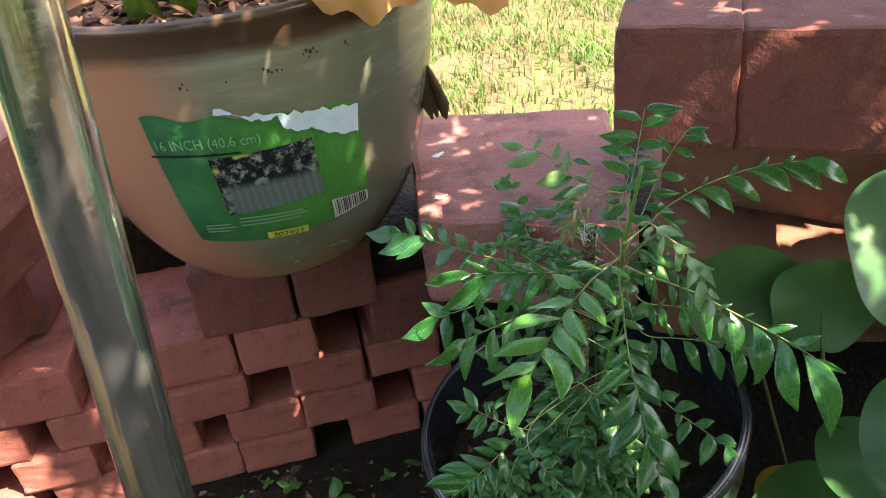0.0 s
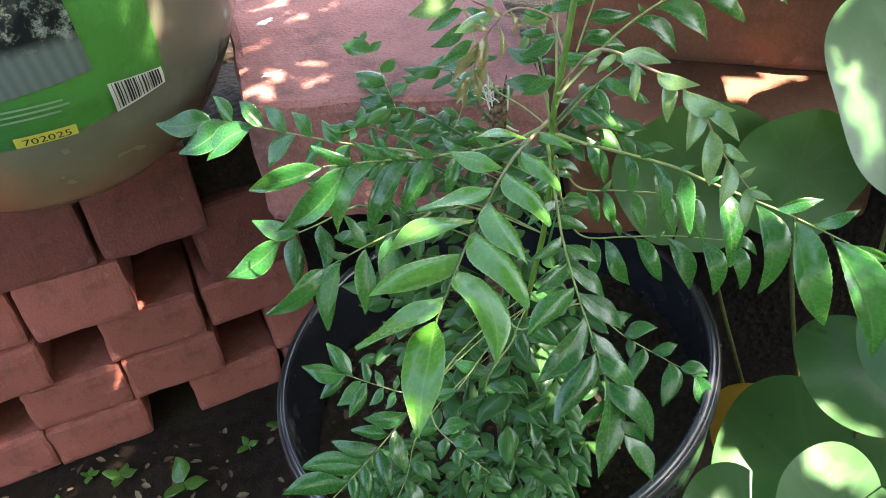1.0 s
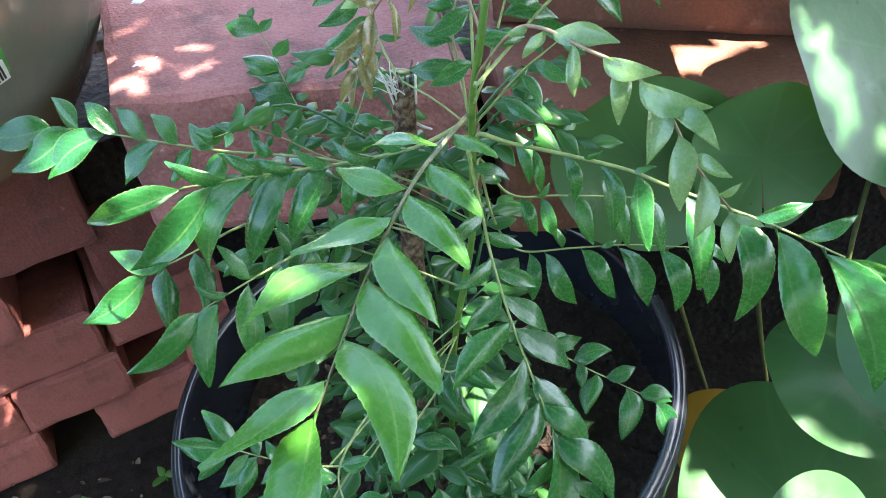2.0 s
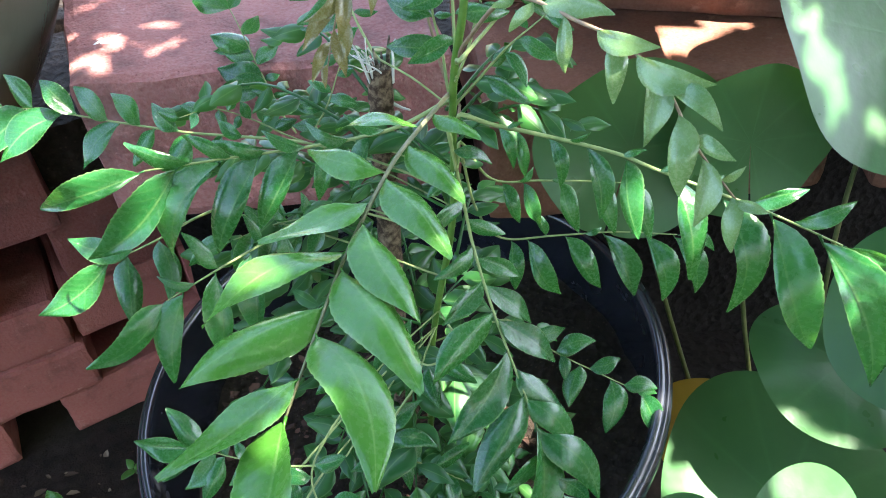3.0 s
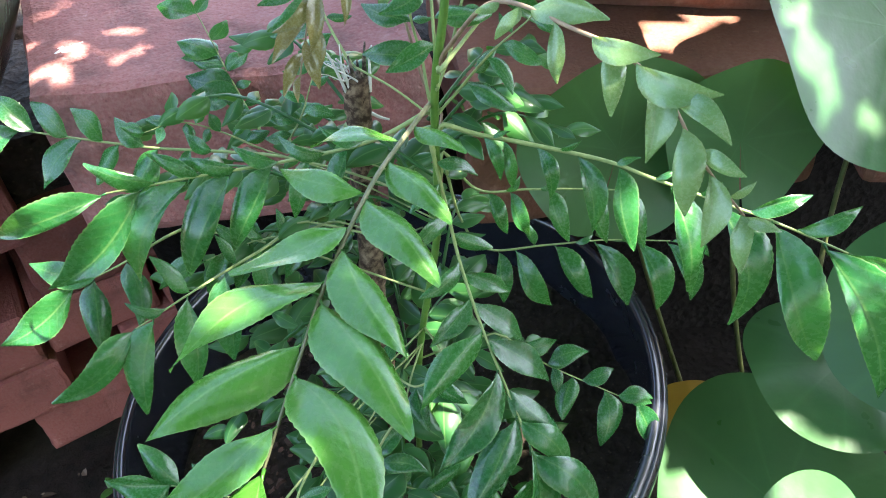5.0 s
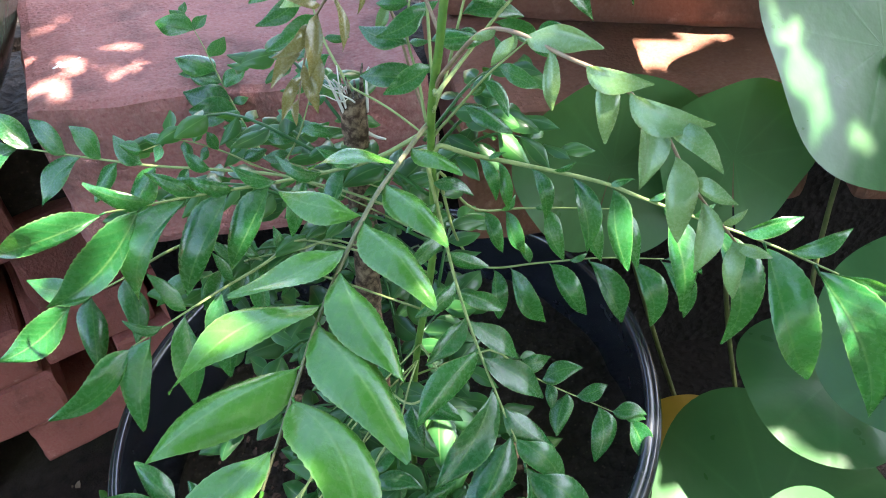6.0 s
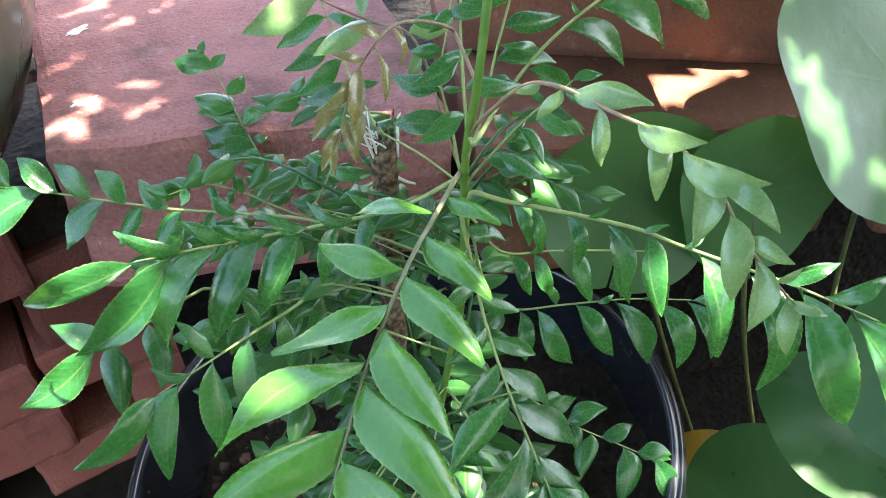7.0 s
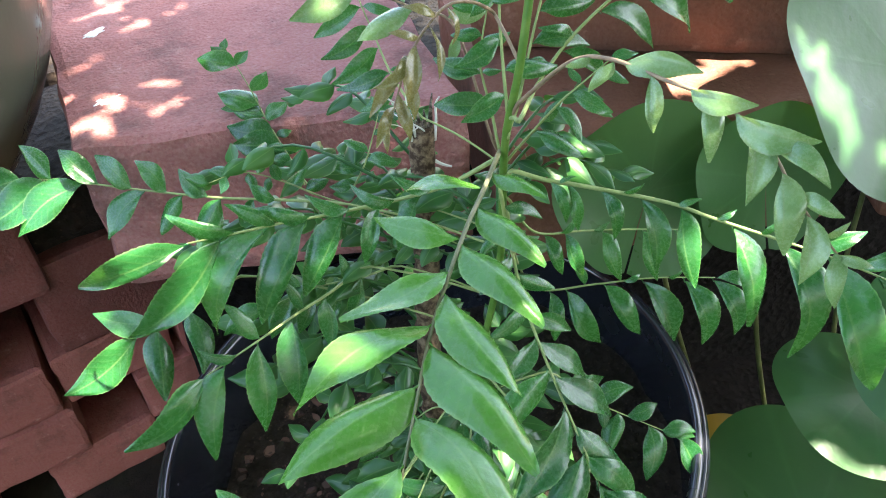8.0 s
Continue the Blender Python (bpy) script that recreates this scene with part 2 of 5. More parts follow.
def wall_pose(x, z, back=0.0, turn=0.0, tilt=0.0):
    """A pose on the face line of the brick wall, above the plan's x."""
    y = 1.005 + 0.25 * x
    return Matrix.Translation((x - back * wall_dir.y, y + back * wall_dir.x, z)) @ pose(0, 0, 0, tilt, 0, WALL_TURN + turn)


wall = thing("wall_north", "garden wall of loosely stacked red concrete pavers and blocks", "wall", kind="structure")
brick_meshes = []
for i in range(5):
    ob = part("brick", box_bm(0.1015, 0.2, 0.0563, 0.0055, 4, 0.0024, i), BRICK, wall)
    brick_meshes.append(ob.data)
    bpy.data.objects.remove(ob)
rnd = random.Random(4)
COURSES = [
    (0.000, (-0.62, -0.50, -0.355, -0.256, -0.106, 0.0, 0.15, 0.27, 0.40)),
    (0.057, (-0.68, -0.53, -0.40, -0.262, -0.162, -0.008, 0.095, 0.25, 0.36)),
    (0.114, (-0.60, -0.47, -0.322, -0.168, -0.064, 0.04, 0.19, 0.30)),
    (0.171, (-0.66, -0.52, -0.40, -0.326, -0.223)),  # this course is taller
]
for z, xs in COURSES:
    for x in xs:
        m = wall_pose(x, z, rnd.uniform(-0.004, 0.006), rnd.uniform(-1.5, 1.5))
        share("brick", rnd.choice(brick_meshes), m @ Matrix.Diagonal((1, 1, 1.24 if z > 0.17 else 1.0, 1)), wall)
    for a, b in zip(xs, xs[1:]):
        if b - a > 0.13:
            share("brick", rnd.choice(brick_meshes), wall_pose((a + b) / 2, z, 0.105, rnd.uniform(-3, 3)), wall)
# the row of blocks that carries the planter, and rough fill behind
for i, (x, w, h, z, back, turn, mat) in enumerate((
        (-0.248, 0.118, 0.099, 0.2415, -0.006, 1, BLOCK), (-0.136, 0.104, 0.098, 0.2415, -0.006, -1, BLOCK), (-0.038, 0.130, 0.095, 0.1705, 0.004, 2, BLOCK),
        (-0.60, 0.2, 0.10, 0.2415, 0.10, -6, BLOCK), (-0.64, 0.22, 0.10, 0.342, -0.02, -20, BLOCK), (-0.70, 0.2, 0.10, 0.2415, -0.02, -30, BLOCK), (-0.575, 0.21, 0.085, 0.4425, 0.0, -16, STEP), (0.10, 0.13, 0.10, 0.1705, 0.0, 0, BLOCK))):
    b = part("block", box_bm(w, 0.2, h, 0.006, 3, 0.0022, 20 + i), mat, wall)
    b.matrix_basis = wall_pose(x, z, back, turn)
b = part("fill", box_bm(0.115, 0.19, 0.062, 0.016, 6, 0.006, 44), SOIL, wall)
b.matrix_basis = wall_pose(-0.034, 0.262, 0.014)
b = part("fill", box_bm(0.95, 0.1, 0.33, 0.01, 2, 0.003, 9), SOIL, wall)
b.matrix_basis = wall_pose(-0.42, 0.0, 0.205)


def prism_bm(plan, h, bevel, cuts, rough, seed):
    """A block over a four-cornered plan, worn like the others."""
    bm = box_bm(1, 1, h, 0, 0)
    for v in bm.verts:
        u, w = v.co.x + 0.5, v.co.y
        a, b, c, d = (Vector(p) for p in plan)
        q = (1 - w) * ((1 - u) * a + u * b) + w * ((1 - u) * d + u * c)
        v.co.x, v.co.y = q.x, q.y
    bmesh.ops.bevel(bm, geom=bm.edges[:], offset=bevel, segments=2, affect="EDGES", profile=0.6)
    bmesh.ops.subdivide_edges(bm, edges=[e for e in bm.edges if e.calc_length() > 3 * bevel], cuts=cuts, use_grid_fill=True)
    for v in bm.verts:
        v.co += (noise.noise_vector(v.co * 38 + Vector((seed, 0, 0))) + 0.6 * noise.noise_vector(v.co * 110)) * rough
    bmesh.ops.recalc_face_normals(bm, faces=bm.faces)
    return bm


b = part("block", prism_bm(((-0.100, -0.118), (0.114, -0.165), (0.128, 0.138), (-0.128, 0.172)), 0.1, 0.008, 9, 0.0026, 31), STEP, wall)
b.matrix_basis = pose(0.096, 0.946, 0.3416)
# white splashes on the top of the step: place and half lengths
STAINS = ((0.018, 0.880, 0.0095, 0.0050), (0.012, 0.983, 0.0085, 0.0046))
DROPPING = plain("white_stain", (0.74, 0.74, 0.72), 0.8, scale=120, vary=0.15)
for sx, sy, rx, ry in STAINS:
    bm = bmesh.new()
    ring = []
    for i in range(28):
        a = math.tau * i / 28
        q = 1 + 0.5 * noise.noise(Vector((2.2 * math.cos(a), 2.2 * math.sin(a), sx * 40))) + 0.25 * noise.noise(Vector((6 * math.cos(a), 6 * math.sin(a), sx * 70)))
        ring.append(bm.verts.new((rx * q * math.cos(a), ry * q * math.sin(a), 0.0)))
    top = [bm.verts.new((0.8 * v.co.x, 0.8 * v.co.y, 0.0005)) for v in ring]
    bm.faces.new(top)
    for i in range(28):
        bm.faces.new((ring[i], ring[(i + 1) % 28], top[(i + 1) % 28], top[i]))
    b = part("stain", bm, DROPPING, wall, "white splash stain")
    b.matrix_basis = pose(sx, sy, 0.4424, 0, 0, 40)
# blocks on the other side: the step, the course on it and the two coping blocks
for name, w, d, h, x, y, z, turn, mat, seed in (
        ("block", 0.215, 0.25, 0.090, 0.325, 0.7425, 0.328, -11, ORANGE, 32),
        ("block", 0.24, 0.20, 0.104, 0.352, 0.824, 0.4185, -31, ORANGE, 33),
        ("block", 0.102, 0.23, 0.108, 0.233, 0.768, 0.528, -15, BLOCK, 34),
        ("block", 0.122, 0.235, 0.108, 0.340, 0.742, 0.524, -15, BLOCK, 35),
        ("block", 0.23, 0.25, 0.095, 0.55, 0.655, 0.34, -22, ORANGE, 37),
        # added near-black boxes in place of the deep shade under the blocks
        ("bank", 0.75, 0.30, 0.335, 0.36, 0.90, 0.0, -14, RECESS_BLACK, 39),
        ("bank", 0.48, 0.26, 0.022, 0.57, 0.775, 0.0, -14, RECESS_BLACK, 40)):
    b = part(name, box_bm(w, d, h, 0.006, 9, 0.0034 if mat is RECESS_BLACK else 0.0017, seed), mat, wall)
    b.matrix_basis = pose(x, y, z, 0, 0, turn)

# ---- the planter on the wall ----
PLANTER_X, PLANTER_Y, PLANTER_Z = -0.187, 0.985, 0.3405
PLANTER_PROFILE = [(0.060, 0.0), (0.097, 0.010), (0.128, 0.032), (0.150, 0.062), (0.1665, 0.092), (0.180, 0.125), (0.190, 0.16), (0.198, 0.195), (0.205, 0.23), (0.210, 0.265), (0.214, 0.30), (0.216, 0.326)]


def planter_radius(z):
    for (r0, z0), (r1, z1) in zip(PLANTER_PROFILE, PLANTER_PROFILE[1:]):
        if z <= z1:
            return r0 + (r1 - r0) * (z - z0) / (z1 - z0)
    return PLANTER_PROFILE[-1][0]


planter = thing("planter", "tan plastic planter with torn green label, standing on the wall", "planter", pose(PLANTER_X, PLANTER_Y, PLANTER_Z))
k = Nodes("planter_plastic", 0.3, spec=0.5)
tone = k.mix(k.ramp(k.noise(5, 4), 0.35, 0.65), (0.26, 0.225, 0.150), (0.15, 0.155, 0.112))
# +x side coloured a darker grey-green
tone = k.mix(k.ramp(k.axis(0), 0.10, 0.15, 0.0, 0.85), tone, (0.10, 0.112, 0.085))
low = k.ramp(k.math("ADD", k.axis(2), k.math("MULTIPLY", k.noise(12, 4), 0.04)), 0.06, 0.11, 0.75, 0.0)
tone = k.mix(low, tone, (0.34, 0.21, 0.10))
stain = k.math("MULTIPLY", k.ramp(k.math("ADD", k.axis(2), k.math("MULTIPLY", k.noise(9, 5), 0.020)), 0.309, 0.322), 0.9)
tone = k.mix(stain, tone, (0.105, 0.055, 0.038))
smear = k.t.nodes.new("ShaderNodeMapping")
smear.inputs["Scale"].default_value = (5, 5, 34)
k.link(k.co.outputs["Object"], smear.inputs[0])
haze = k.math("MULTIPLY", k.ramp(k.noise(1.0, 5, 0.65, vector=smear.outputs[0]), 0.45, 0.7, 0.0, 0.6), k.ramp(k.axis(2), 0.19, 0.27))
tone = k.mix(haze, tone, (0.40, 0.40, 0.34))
scuff = k.ramp(k.noise(7, 5, 0.6), 0.55, 0.7, 0.0, 0.4)
tone = k.mix(scuff, tone, (0.26, 0.26, 0.21))
# left side tinted peach for the sunlit blocks reflected there
peach_reflection = k.math("ADD", k.axis(0), k.math("MULTIPLY", k.noise(6, 4), 0.08))
tone = k.mix(k.ramp(peach_reflection, 0.0, 0.07, 0.92, 0.0), tone, (0.47, 0.195, 0.115))
tone = k.mix(stain, tone, (0.070, 0.040, 0.028))
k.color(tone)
k.put(k.b.inputs["Roughness"], k.ramp(k.noise(9, 4), 0.3, 0.7, 0.10, 0.30))
stretch = k.t.nodes.new("ShaderNodeMapping")
stretch.inputs["Scale"].default_value = (60, 60, 5)
k.link(k.co.outputs["Object"], stretch.inputs[0])
k.bump(k.noise(1.0, 4, 0.6, vector=stretch.outputs[0]), 0.22, 0.003)
PLANTER = k.m
prof = [(0.0, 0.002)] + PLANTER_PROFILE + [(0.2195, 0.331), (0.2200, 0.337), (0.2165, 0.341), (0.2095, 0.339), (0.206, 0.330), (0.203, 0.29), (0.195, 0.26)]
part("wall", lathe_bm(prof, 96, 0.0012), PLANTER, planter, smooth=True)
bm = bmesh.new()
bmesh.ops.create_circle(bm, cap_ends=True, radius=0.2, segments=48)
bmesh.ops.translate(bm, vec=(0, 0, 0.30), verts=bm.verts)
part("soil", bm, soil("mulch_soil", (0.07, 0.04, 0.025), (0.16, 0.085, 0.055), 70), planter, "brown mulch")
k = Nodes("mulch_chip", 0.9, spec=0.2)
k.color(k.mix(k.island(), (0.38, 0.19, 0.13), (0.05, 0.026, 0.02)))
bm = bmesh.new()
rnd = random.Random(8)
for i in range(420):
    a, q = rnd.uniform(0, math.tau), 0.192 * math.sqrt(rnd.random())
    sx, sy, sz = rnd.uniform(0.006, 0.016), rnd.uniform(0.003, 0.008), rnd.uniform(0.0015, 0.004)
    m = pose(q * math.cos(a), q * math.sin(a), 0.303 + rnd.uniform(0, 0.006), rnd.uniform(-40, 40), rnd.uniform(-40, 40), rnd.uniform(0, 360))
    low = [bm.verts.new(m @ Vector((x * sx * rnd.uniform(0.7, 1.1), y * sy * rnd.uniform(0.6, 1.2), rnd.uniform(-1, 0.4) * sz))) for x, y in ((-1, -0.2), (-0.4, -0.9), (0.5, -0.8), (1, 0.1), (0.4, 0.9), (-0.6, 0.8))]
    high = [bm.verts.new(v.co + m.to_3x3() @ Vector((0, 0, 0.9 * sz))) for v in low]
    bm.faces.new(high)
    for n in range(6):
        bm.faces.new((low[n], low[(n + 1) % 6], high[(n + 1) % 6], high[n]))
ob = part("mulch", bm, k.m, planter, "chips of brown bark mulch")
ob["kind"] = "stuff"


def on_planter(theta, z, off):
    r = planter_radius(z) + off
    return Vector((r * math.cos(radians(theta)), r * math.sin(radians(theta)), z))


def patch(name, corners, off, mat, parent, nu=24, nv=12, edge=None, label="", crease=0.0):
    """A sheet that clings to the planter between four corners (bearing, height), clockwise from top left."""
    tl, tr, br, bl = corners
    bm = bmesh.new()
    rows = []
    for j in range(nv + 1):
        v = j / nv
        row = []
        for i in range(nu + 1):
            u = i / nu
            th = (1 - v) * ((1 - u) * tl[0] + u * tr[0]) + v * ((1 - u) * bl[0] + u * br[0])
            z = (1 - v) * ((1 - u) * tl[1] + u * tr[1]) + v * ((1 - u) * bl[1] + u * br[1])
            if edge:
                z += edge(u, v)
            o = off + crease * (0.5 + 0.5 * noise.noise(Vector((th * 0.16, z * 45, 3.1))))
            row.append(bm.verts.new(on_planter(th, z, o)))
        rows.append(row)
    for r0, r1 in zip(rows, rows[1:]):
        for i in range(nu):
            bm.faces.new((r0[i], r1[i], r1[i + 1], r0[i + 1]))
    return part(name, bm, mat, parent, label, smooth=True)


k = Nodes("label_green", 0.33, spec=0.5)
tone = k.mix(k.ramp(k.noise(22, 5), 0.35, 0.7), (0.020, 0.125, 0.055), (0.042, 0.20, 0.075))
tone = k.mix(k.ramp(k.axis(0), -0.02, 0.07), tone, (0.060, 0.24, 0.05))
k.color(tone)
k.bump(k.noise(26, 5), 0.9, 0.006)
k = k.m
tag = patch("label", ((-102.6, 0.258), (-48.0, 0.236), (-43.3, 0.119), (-101.5, 0.110)), 0.0016, k, planter, 40, 20,
            lambda u, v: -0.010 * v * math.sin(math.pi * u) + 0.0025 * math.sin(23 * u) * (1 - v), "torn green paper label", 0.0014)
p = Nodes("label_photo", 0.3)
shade = p.mix(p.ramp(p.noise(90, 6, 0.75), 0.50, 0.62), (0.008, 0.013, 0.015), (0.26, 0.30, 0.27))
shade = p.mix(p.ramp(p.noise(30, 3), 0.6, 0.66), shade, (0.40, 0.40, 0.12))
tub = p.math("MULTIPLY", p.ramp(p.axis(2), 0.172, 0.182, 1, 0), p.ramp(p.math("ABSOLUTE", p.math("SUBTRACT", p.axis(0), 0.058)), 0.042, 0.05, 1, 0))
shade = p.mix(tub, shade, p.mix(p.ramp(p.math("SINE", p.math("ADD", p.math("MULTIPLY", p.axis(0), 900.0), p.math("MULTIPLY", p.noise(30, 3), 2.5))), -1, 1), (0.105, 0.135, 0.13), (0.14, 0.175, 0.17)))
p.color(shade)
patch("photo", ((-88.7, 0.2105), (-61.8, 0.2142), (-59.8, 0.1499), (-88.2, 0.1438)), 0.0042, p.m, tag, 20, 12, None, "printed picture of a planted tub", 0.0006)
PAPER = plain("torn_paper", (0.60, 0.70, 0.80), 0.6, scale=40, vary=0.12, bump=0.3)
patch("torn_edge", ((-84.0, 0.2555), (-48.0, 0.2335), (-48.2, 0.206), (-83.5, 0.2475)), 0.0044, PAPER, tag, 40, 5,
      lambda u, v: v * (0.008 * noise.noise(Vector((6 * u, 1.3, 0))) + 0.005 * noise.noise(Vector((14 * u, 4.1, 0))) + 0.002 * noise.noise(Vector((45 * u, 7.7, 0))) + (0.010 if u < 0.42 else 0.0)) + (1 - v) * 0.004 * noise.noise(Vector((20 * u, 9.1, 0))), "torn white paper edge", 0.0018)
INK = plain("black_ink", (0.012, 0.012, 0.013), 0.5, vary=0.1)
PALE = plain("pale_ink", (0.19, 0.35, 0.21), 0.5, vary=0.1)
WHITE = plain("white_ink", (0.72, 0.72, 0.68), 0.5, vary=0.05)
GOLD = plain("yellow_ink", (0.62, 0.58, 0.10), 0.5, vary=0.1)
patch("rule", ((-103.2, 0.2185), (-80.0, 0.2155), (-80.0, 0.2135), (-103.2, 0.2160)), 0.0044, INK, tag, 16, 1)
patch("barcode_ground", ((-57.8, 0.1355), (-44.9, 0.131), (-43.9, 0.1165), (-56.8, 0.110)), 0.0044, WHITE, tag, 8, 2)
rnd = random.Random(3)
u = 0.05
while u < 0.93:
    w = rnd.choice((0.012, 0.02, 0.034))
    c = [(-57.8 + 12.9 * s, 0.1350 - 0.0045 * s) for s in (u, u + w)] + [(-56.8 + 12.9 * s, 0.1125 + 0.006 * s) for s in (u + w, u)]
    patch("barcode_bar", c, 0.0054, INK, tag, 1, 2)
    u += w + rnd.choice((0.016, 0.026, 0.04))
for i, (a, b, z0, z1) in enumerate(((-86, -67, 0.1395, 0.1365), (-86, -66, 0.1350, 0.1325), (-86, -68, 0.1305, 0.1285), (-97, -89, 0.1330, 0.1335), (-97, -88, 0.1290, 0.1295), (-97, -90, 0.1250, 0.1255))):
    patch("text_bar", ((a, z0), (b, z1), (b, z1 - 0.0016), (a, z0 - 0.0016)), 0.0046, PALE, tag, 10, 1)
patch("number_box", ((-79.2, 0.1150), (-66.2, 0.1135), (-66.2, 0.1045), (-79.4, 0.1060)), 0.0046, GOLD, tag, 10, 2, None, "yellow number box")


def lettering(text, th0, z0, th1, z1, height, mat, off):
    """Words in the built-in font, laid round the planter from (th0, z0) to (th1, z1)."""
    cu = bpy.data.curves.new("words", "FONT")
    cu.body, cu.resolution_u = text, 2
    ob = new("words", cu)
    bpy.context.view_layer.update()
    me = bpy.data.meshes.new_from_object(ob.evaluated_get(bpy.context.evaluated_depsgraph_get()))
    bpy.data.objects.remove(ob)
    xs = [v.co.x for v in me.vertices]
    span = max(xs)
    for v in me.vertices:
        s = v.co.x / span
        v.co = on_planter(th0 + (th1 - th0) * s, z0 + (z1 - z0) * s + v.co.y * height, off)
    me.materials.append(mat)
    ob = new("lettering", me)
    ob.parent = tag
    return ob


lettering("16 INCH (40.6 cm)", -101.5, 0.2235, -74.5, 0.2215, 0.0150, PALE, 0.0046)
lettering("702025", -77.8, 0.1075, -67.6, 0.1062, 0.0078, INK, 0.0056)
for th, z, s in ((-70.2, 0.2885, 1.3), (-69.2, 0.2860, 1.7), (-68.4, 0.2840, 1.1), (-67.2, 0.2850, 1.2), (-59.6, 0.2960, 1.6), (-58.6, 0.2945, 1.9), (-57.8, 0.2965, 1.2), (-59.0, 0.2900, 0.9), (-49.2, 0.2935, 1.7), (-89.8, 0.2820, 1.4), (-89.0, 0.2860, 1.0), (-79.0, 0.283, 0.8), (-66.0, 0.2842, 0.8), (-57.0, 0.2925, 1.0), (-60.4, 0.2935, 0.9), (-88.2, 0.2805, 0.8), (-48.6, 0.2905, 1.0)):
    s *= 0.72
    patch("dirt_speck", ((th - 0.35 * s, z + 0.0014 * s), (th + 0.25 * s, z + 0.0017 * s), (th + 0.35 * s, z - 0.0012 * s), (th - 0.2 * s, z - 0.0016 * s)), 0.0012, INK, planter, 2, 2)

# thick green stalks growing in the planter
STALK = stem_material("thick_stalk", (0.10, 0.20, 0.025), (0.20, 0.30, 0.05), 0.35)
bulb = thing("stalk_plant", "plant with thick smooth green stalks growing in the planter", "plant", pose(-0.30, 1.02, 0.642))
for i, (x, y, r, lean) in enumerate(((0.032, -0.075, 0.017, -0.12), (0.072, -0.065, 0.014, 0.05), (0.10, -0.04, 0.013, 0.12), (0.04, 0.0, 0.015, 0.0))):
    part("stalk", tube_bm([Vector((x + lean * z * 0.6, y, z)) for z in (-0.02, 0.06, 0.14, 0.24)], [r, r * 0.96, r * 0.85, r * 0.6], 18), STALK, bulb, smooth=True)

# dry leaf draped over the rim, and a withered one hanging by its stalk
k = Nodes("dry_leaf", 0.65, spec=0.3)
tone = k.mix(k.ramp(k.noise(20, 5), 0.3, 0.7), (0.58, 0.30, 0.11), (0.44, 0.20, 0.075))
k.color(tone)
k.bump(k.noise(50, 5), 0.5, 0.004)
k.translucent((0.7, 0.36, 0.12), 0.3)
bm = bmesh.new()
rows = []
for j in range(15):
    v = j / 14
    row = []
    for i in range(31):
        u = i / 30
        x = -0.080 + 0.182 * u
        fold = 0.008 * math.sin(13 * u + 1.5 * v) + 0.005 * math.sin(29 * u + 4 * v)
        rim_y = 0.985 - math.sqrt(max(0.228 ** 2 - (x + 0.187) ** 2, 0.0081))
        z = 0.684 - 0.046 * min(1, u / 0.68) + 0.085 * v + 0.008 * math.sin(9 * u + 2) * (1 - v) + 0.005 * math.sin(33 * u) * (1 - v)
        row.append(bm.verts.new((x - 0.01, rim_y - 0.88 + fold - 0.012 + 0.05 * v * v, z - 0.64)))
    rows.append(row)
for r0, r1 in zip(rows, rows[1:]):
    for i in range(30):
        bm.faces.new((r0[i], r0[i + 1], r1[i + 1], r1[i]))
dry = part("dry_leaf", bm, k.m, None, smooth=True)
dry.matrix_world = pose(0.01, 0.88, 0.64)
tagged(dry, "large crumpled orange-brown dry leaf hanging over the planter rim", "leaf")
k = plain("withered", (0.115, 0.075, 0.05), 0.9, scale=80, bump=0.6)
wither = thing("withered_leaf", "withered grey-brown leaf hanging by a thin stalk beside the planter", "leaf", pose(0.014, 0.955, 0.510))
part("stalk", tube_bm([(-0.016, -0.01, 0.115), (-0.008, -0.004, 0.08), (0, 0, 0.045)], 0.0012, 6), k, wither)
bm = bmesh.new()
for q in range(4):
    a = q * 0.9
    tube_bm([(0, 0, 0.05), (0.006 * math.cos(a), 0.006 * math.sin(a), 0.03), (0.010 * math.cos(a) + 0.004, 0.009 * math.sin(a), 0.005), (0.008 * math.cos(a) + 0.006, 0.008 * math.sin(a), -0.012)], [0.002, 0.005, 0.006, 0.0015], 7, bm)
part("blade", bm, k, wither, smooth=True)

# ---- the metal pole ----
k = Nodes("weathered_chrome_reflections", 0.15, 0.94)
streak = k.t.nodes.new("ShaderNodeMapping")
streak.inputs["Scale"].default_value = (55, 55, 2.2)
k.link(k.co.outputs["Object"], streak.inputs[0])
line = k.noise(1.0, 4, 0.6, vector=streak.outputs[0])
# pale and olive streaks painted in place of reflections
tone = k.mix(k.ramp(line, 0.42, 0.6), (0.94, 0.95, 0.97), (0.66, 0.64, 0.44))
tone = k.mix(k.ramp(k.noise(9, 5, 0.7), 0.58, 0.74, 0, 0.45), tone, (0.26, 0.24, 0.15))
# orange reflection of sunlit blocks painted on the -x side
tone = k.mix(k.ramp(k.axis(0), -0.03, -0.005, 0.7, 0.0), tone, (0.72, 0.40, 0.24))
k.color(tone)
k.put(k.b.inputs["Roughness"], k.ramp(k.noise(14, 5), 0.3, 0.7, 0.08, 0.20))
k.bump(k.noise(60, 4), 0.2, 0.002)
pole = thing("metal_pole", "shiny weathered metal pole standing before the wall", "pole", pose(-0.236, 0.553, 0.0))
bm = tube_bm([Vector((0.077 * z, 0, z)) for z in [0.02 * i for i in range(96)]], 0.0243, 40)
for v in bm.verts:
    v.co += Vector((1, 1, 0)) * 0.0007 * noise.noise(v.co * Vector((30, 30, 9)))
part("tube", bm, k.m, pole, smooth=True)


